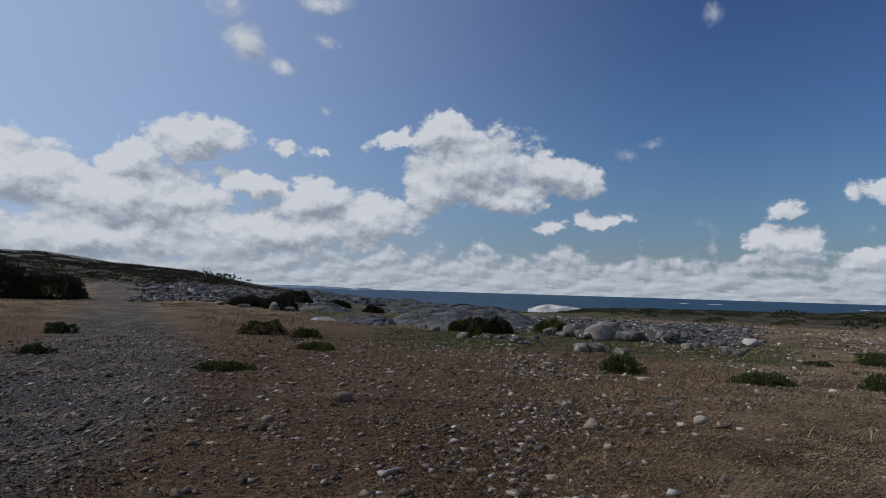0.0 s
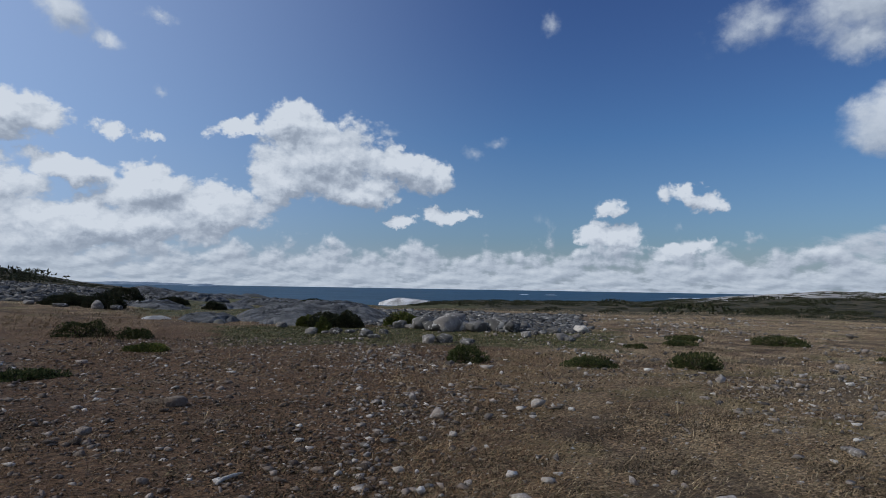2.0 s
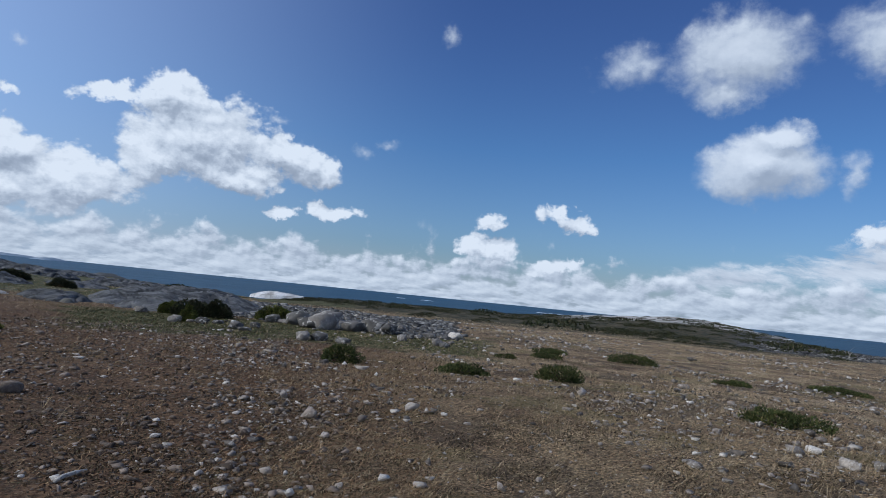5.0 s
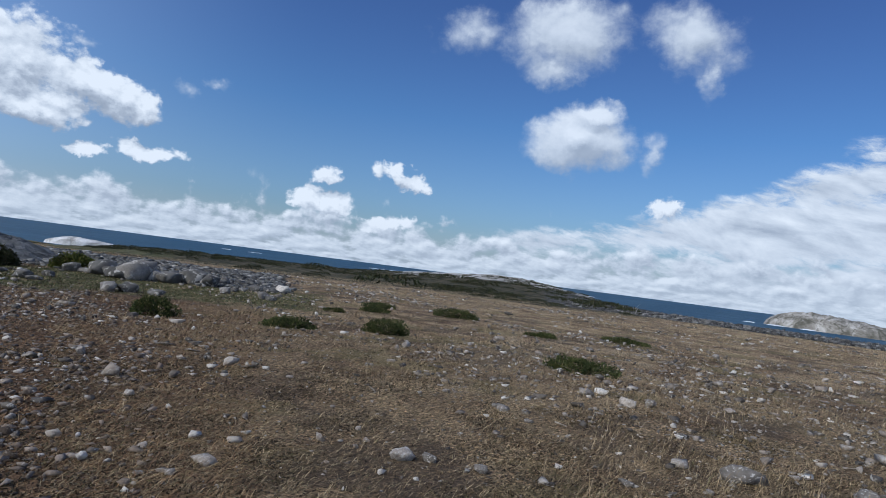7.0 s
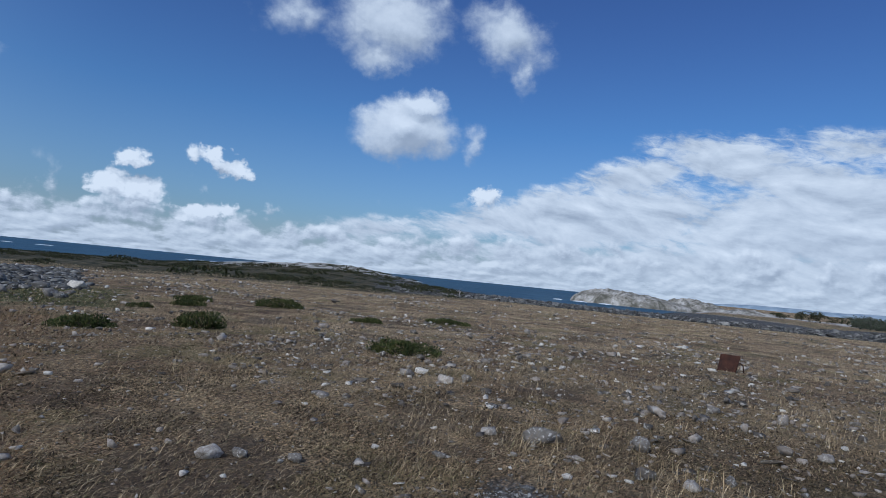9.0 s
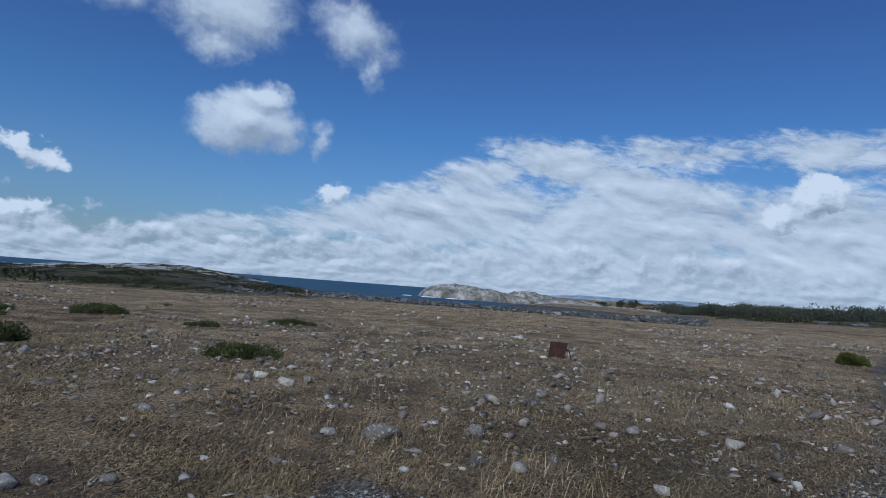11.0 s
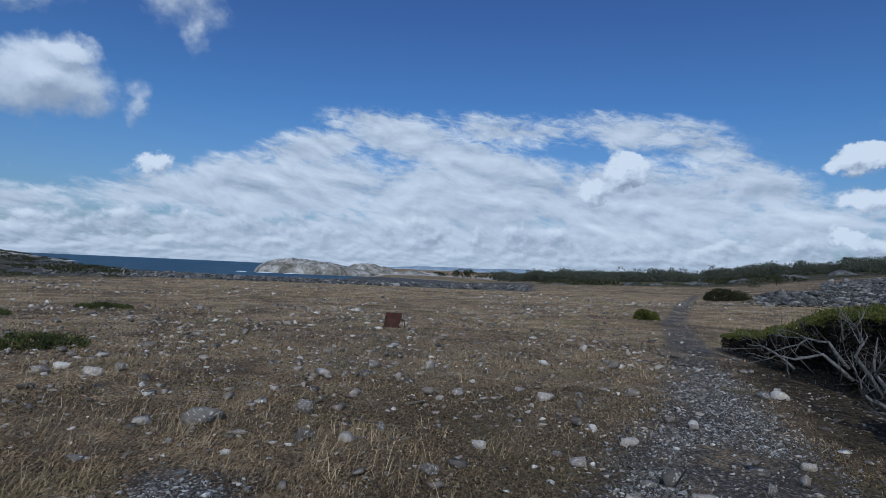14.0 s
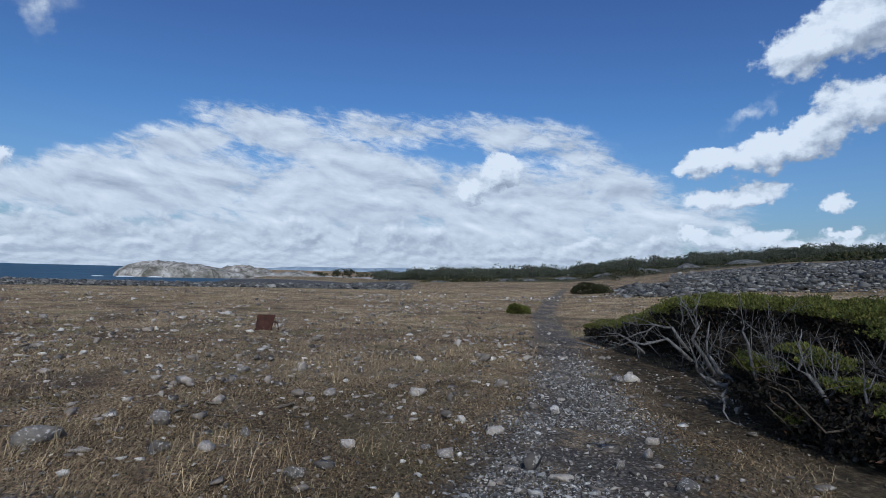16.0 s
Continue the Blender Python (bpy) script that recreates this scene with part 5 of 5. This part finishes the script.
# ---------------------------------------------------------------- the big wind-bent juniper beside the track
def big_juniper():
    base = new("juniper_bush")
    base.location = (8.6, -7.2, float(ground_z(8.6, -7.2)))
    tagged(base, "large wind-bent juniper with bare grey branches and green top", "juniper")
    ox, oy = 8.6, -7.2
    # pads of foliage: x, y, z, half sizes
    pads = [(13.4, -6.55, .38, .8, .42, .14), (12.3, -6.55, .50, .8, .5, .16), (11.2, -6.5, .66, .8, .5, .2), (10.1, -6.7, .93, 1.0, .7, .22), (9.2, -6.6, 1.10, .9, .8, .22), (8.5, -6.8, 1.15, .9, .8, .22),
            (7.7, -7.0, 1.15, .9, .8, .22), (6.9, -7.2, 1.10, .9, .8, .22), (6.2, -7.2, 1.06, .8, .8, .22),]
    pads += [(5.2, -6.7, .95, .9, .8, .25), (10.5, -7.6, .95, 1.3, 1.0, .22),
             (8.8, -8.0, 1.05, 1.3, 1.0, .22), (7.0, -8.3, 1.05, 1.3, 1.0, .22), (4.2, -6.3, 1.05, 1.0, .9, .3), (3.3, -6.1, 1.1, .8, .8, .3), (2.6, -6.6, 1.15, .9, .9, .3), (4.6, -7.9, .95, 1.2, 1.1, .25)]
    # separate green clumps down the windward front
    pads += [(6.15, -5.02, .58, .32, .24, .15), (5.85, -5.3, .82, .30, .22, .13), (5.35, -5.2, .74, .36, .24, .14), (4.85, -5.0, .60, .34, .24, .14), (4.3, -4.95, .48, .32, .24, .14),
             (5.25, -4.7, .24, .18, .14, .08), (3.7, -5.3, .5, .34, .26, .16)]
    for k, (x, y, z, rx, ry, rz) in enumerate(pads):
        p, o = dome_points(int(5200 * rx * ry + 700), rx, ry, rz * (0.85 + 0.3 * ((k * 7) % 5) / 4), 500 + k, 0.7, 0.30)
        p = p + np.array([x - ox, y - oy, z - 0.06])
        v, f = sprigs(p, o, 0.031, 520 + k, 3)
        part("foliage", mesh_of("foliage", v, f, M_juniper), base)
    # dry inner needles under the top, coloured near black for the hollow's shade
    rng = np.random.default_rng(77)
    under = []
    # skirts: dark needle fill added to blacken the front of the hollow
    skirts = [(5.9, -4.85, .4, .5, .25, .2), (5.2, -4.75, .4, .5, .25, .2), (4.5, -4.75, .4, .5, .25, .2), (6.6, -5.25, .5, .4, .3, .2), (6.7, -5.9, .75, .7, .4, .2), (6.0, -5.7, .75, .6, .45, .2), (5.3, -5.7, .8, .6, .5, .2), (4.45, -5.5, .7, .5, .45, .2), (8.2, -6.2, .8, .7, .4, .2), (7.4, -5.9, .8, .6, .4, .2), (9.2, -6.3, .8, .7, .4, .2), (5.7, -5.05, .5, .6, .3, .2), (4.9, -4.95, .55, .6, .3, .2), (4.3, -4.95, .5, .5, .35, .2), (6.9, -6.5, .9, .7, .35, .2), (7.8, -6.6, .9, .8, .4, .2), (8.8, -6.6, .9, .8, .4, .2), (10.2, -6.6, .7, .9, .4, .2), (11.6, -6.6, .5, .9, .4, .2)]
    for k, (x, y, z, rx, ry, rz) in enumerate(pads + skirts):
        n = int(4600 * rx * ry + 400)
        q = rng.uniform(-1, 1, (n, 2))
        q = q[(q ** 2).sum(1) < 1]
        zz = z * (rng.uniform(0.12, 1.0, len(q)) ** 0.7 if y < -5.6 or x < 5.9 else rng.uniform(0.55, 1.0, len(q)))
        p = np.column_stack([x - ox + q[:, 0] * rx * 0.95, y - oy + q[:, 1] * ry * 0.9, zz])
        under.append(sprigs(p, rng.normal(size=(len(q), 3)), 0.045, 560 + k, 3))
    part("inner_foliage", mesh_of("inner_foliage", *join(under), M_inner), base, "dead inner needles coloured near black for shade")

    # twisted trunks rising from a few roots toward the pads
    def limb(start, end, rad, seed, sag=0.25, steps=7):
        rng = np.random.default_rng(seed)
        a, b = np.array(start, float), np.array(end, float)
        pts = []
        for i in range(steps):
            t = i / (steps - 1)
            q = a + (b - a) * t + rng.normal(size=3) * 0.055 * (0 < i < steps - 1)
            q[2] -= sag * math.sin(math.pi * t) * 0.5
            pts.append(q)
        radii = [rad * (1 - 0.75 * i / (steps - 1)) for i in range(steps)]
        return pts, radii

    roots = [(6.4, -5.4), (7.4, -6.3), (5.0, -5.2), (10.0, -6.6), (8.8, -6.9), (6.4, -7.2)]
    k = 0
    twigs = []
    for j, (x, y, z, rx, ry, rz) in enumerate(pads):
        rx0, ry0 = min(roots, key=lambda q: (q[0] - x) ** 2 + (q[1] - y) ** 2)
        pts, radii = limb((rx0 - ox, ry0 - oy, -0.05), (x - ox, y - oy, z - 0.1), 0.06, 600 + j)
        part("trunk", mesh_of("trunk", *tube(pts, radii, 7), M_bark), base)
        for i in range(5):
            q = np.array(pts[rng.integers(2, 6)])
            e = q + np.array([rng.normal() * 0.45, rng.normal() * 0.4, rng.uniform(0.1, 0.5)])
            p2, r2 = limb(q, e, 0.02, 700 + k, 0.1, 5)
            twigs.append(tube(p2, r2, 5))
            k += 1
    part("brushwood", mesh_of("brushwood", *join(twigs), M_bark), base)

    # bare grey dead branches on the windward side, facing the track
    TRUNKS = [([(6.38, -5.22, .1), (6.5, -5.07, .26), (6.58, -4.82, .46), (6.65, -4.72, .66), (6.67, -4.72, .82), (6.74, -4.8, 1.05)], .042), ([(6.42, -5.01, .26), (6.55, -4.82, .31), (6.65, -4.67, .39), (6.7, -4.62, .47), (6.7, -4.66, .66)], .034),
              ([(6.42, -4.84, .32), (6.29, -4.66, .24), (6.12, -4.56, .11), (5.96, -4.61, .0)], .028)]
    SNAGS = [([(4.91, -4.79, -.02), (4.89, -4.81, .39), (4.98, -4.71, .61), (5.08, -4.6, .73), (5.14, -4.66, .97), (5.21, -4.75, 1.1)], .03), ([(4.9, -4.8, .3), (4.96, -4.87, .57), (4.95, -4.89, .73), (4.97, -4.87, .8)], .022),
             ([(4.66, -4.8, -.02), (4.57, -4.85, .5), (4.59, -4.83, .64), (4.54, -4.9, .79)], .022), ([(6.0, -4.9, .4), (5.96, -4.78, .68), (6.03, -4.72, 1.0), (6.06, -4.75, 1.12)], .024)]
    TWISTED = [([(7.2, -5.2, .3), (7.14, -4.83, .79), (7.11, -4.9, .94), (7.24, -4.9, 1.12)], .03), ([(8.5, -5.7, .3), (8.68, -5.39, .62), (8.85, -5.1, .51), (8.97, -4.9, .54), (9.08, -4.75, .45)], .03),
               ([(8.9, -5.9, .4), (9.07, -5.71, .76), (9.2, -5.49, .79), (9.33, -5.26, .64), (9.49, -5.0, .5)], .028), ([(10.1, -5.8, .2), (10.3, -5.56, .44), (10.41, -5.4, .53), (10.52, -5.2, .55)], .025), ([(11.6, -5.6, .1), (12.2, -5.3, .16), (12.8, -5.2, .12)], .025)]
    # thin dead twigs all along the windward front
    rq = np.random.default_rng(66)
    for k in range(24):
        t = rq.uniform(0, 1)
        x, y = 11.2 - 6.9 * t, -5.95 + 1.15 * t + rq.uniform(-.15, .1)
        z = rq.uniform(.05, .55)
        d = rq.normal(size=3) * (.22, .12, .1) + (0, .06, .28)
        TWISTED.append(([(x, y - .1, z), (x + d[0] * .6, y + d[1] * .6, z + d[2] * .7), (x + d[0], y + d[1], z + d[2] * 1.5)], rq.uniform(.006, .013)))
    for j, (line, rad) in enumerate(TRUNKS + SNAGS + TWISTED):
        rg = np.random.default_rng(800 + j)
        line = [np.array((q[0] - ox, q[1] - oy, q[2])) for q in line]
        pts = []
        for p_, q_ in zip(line[:-1], line[1:]):
            pts += [p_, p_ + (q_ - p_) * 0.5 + rg.normal(size=3) * 0.02]
        pts.append(line[-1])
        b, c = line[-2], line[-1]
        n_ = len(pts)
        branch = [tube(pts, [rad * (1 - 0.85 * i / (n_ - 1)) for i in range(n_)], 7)]
        for i in range(9 if rad > .01 else 4):
            s = np.array(pts[rg.integers(2, n_)])
            way_ = (c - b) / np.linalg.norm(c - b) * 0.5 + rg.normal(size=3) * 0.6 + np.array([0, 0, 0.35])
            ln = rg.uniform(0.12, 0.38)
            e = s + way_ * ln
            m_ = (s + e) / 2 + rg.normal(size=3) * 0.03
            branch.append(tube([s, m_, e], [rad * .2 + .001, rad * .12 + .001, .0012], 5))
            for _ in range(2):
                w2 = way_ * 0.6 + rg.normal(size=3) * 0.5
                branch.append(tube([m_, m_ + w2 * ln * 0.6], [rad * .08 + .001, .001], 4))
        part("dead_branch", mesh_of("dead_branch", *join(branch), M_dead, True), base, "bare weathered grey branch")
    return base


big_juniper()


# ---------------------------------------------------------------- rusty metal plate
def rusty_plate():
    base = new("metal_plate")
    x, y = 15.6, 1.45
    base.location = (x, y, float(ground_z(x, y)))
    base.rotation_euler = (0, 0, radians(-95))
    tagged(base, "rust-brown sheet metal plate propped among stones", "metal plate")

    def slab_mesh(name, w, h, t, lean):
        bm = bmesh.new()
        bmesh.ops.create_grid(bm, x_segments=8, y_segments=8, size=0.5)
        for v in bm.verts:
            u, q = v.co.x, v.co.y + 0.5
            v.co = Vector((u * w * (0.88 + 0.12 * q) + 0.10 * q * w, 0.012 * math.sin(5 * u + 3 * q) + lean * q * h, q * h))
        got = bmesh.ops.extrude_face_region(bm, geom=bm.faces[:])
        bmesh.ops.translate(bm, verts=[g for g in got["geom"] if isinstance(g, bmesh.types.BMVert)], vec=(0, t, 0))
        bmesh.ops.recalc_face_normals(bm, faces=bm.faces[:])
        me = bpy.data.meshes.new(name)
        bm.to_mesh(me)
        bm.free()
        me.materials.append(M_rust)
        return me

    sheet = part("sheet", slab_mesh("sheet", 0.44, 0.38, 0.012, 0.35), base)
    lip = tube([(-0.19, 0, 0.0), (-0.15, 0.13, 0.37)], [0.012, 0.012], 6)
    part("rim", mesh_of("rim", *lip, M_rust), base)
    lip = tube([(0.19, 0, 0.0), (0.25, 0.13, 0.37)], [0.012, 0.012], 6)
    part("rim", mesh_of("rim", *lip, M_rust), base)
    prop = tube([(0.24, 0.12, 0.22), (0.31, 0.2, 0.16), (0.33, 0.24, 0.0)], [0.014, 0.014, 0.013], 6)
    part("prop", mesh_of("prop", *prop, M_rust), base, "dark bent iron prop")


rusty_plate()


# ---------------------------------------------------------------- wood lying about
def stick(name, pts, radii, mat, label, sides=7):
    p0 = np.array(pts[0])
    ob = new(name, mesh_of(name, *[q - (p0 if i == 0 else 0) for i, q in enumerate(tube(pts, radii, sides))], mat, True))
    ob.location = p0
    return tagged(ob, label, "driftwood")


z0 = float(ground_z(-0.4, 5.3))
stick("driftwood_stick", [(-0.47, 5.22, z0 + .012), (-0.43, 5.28, z0 + .03), (-0.36, 5.36, z0 + .03), (-0.29, 5.46, z0 + .02)], [.012, .017, .016, .006], M_drift, "short bleached driftwood stick on the heath")


def dead_shrub():
    x, y = at_az(-60.9, 60)
    z = float(ground_z(x, y))
    rg = np.random.default_rng(4)
    bits = [tube([(x, y, z - .05), (x + .06, y, z + .3), (x + .18, y - .15, z + .6)], [.035, .028, .01], 6)]
    for k in range(9):
        s = np.array((x + .05 * rg.uniform(), y, z + rg.uniform(.15, .5)))
        bits.append(tube([s, s + rg.normal(size=3) * .13 + (0, 0, .08), s + rg.normal(size=3) * .22 + (0, 0, .22)], [.014, .011, .004], 5))
    tagged(new("dead_shrub", mesh_of("dead_shrub", *join(bits), M_drift, True)), "bleached bare dead shrub above the shore", "dead shrub")


dead_shrub()
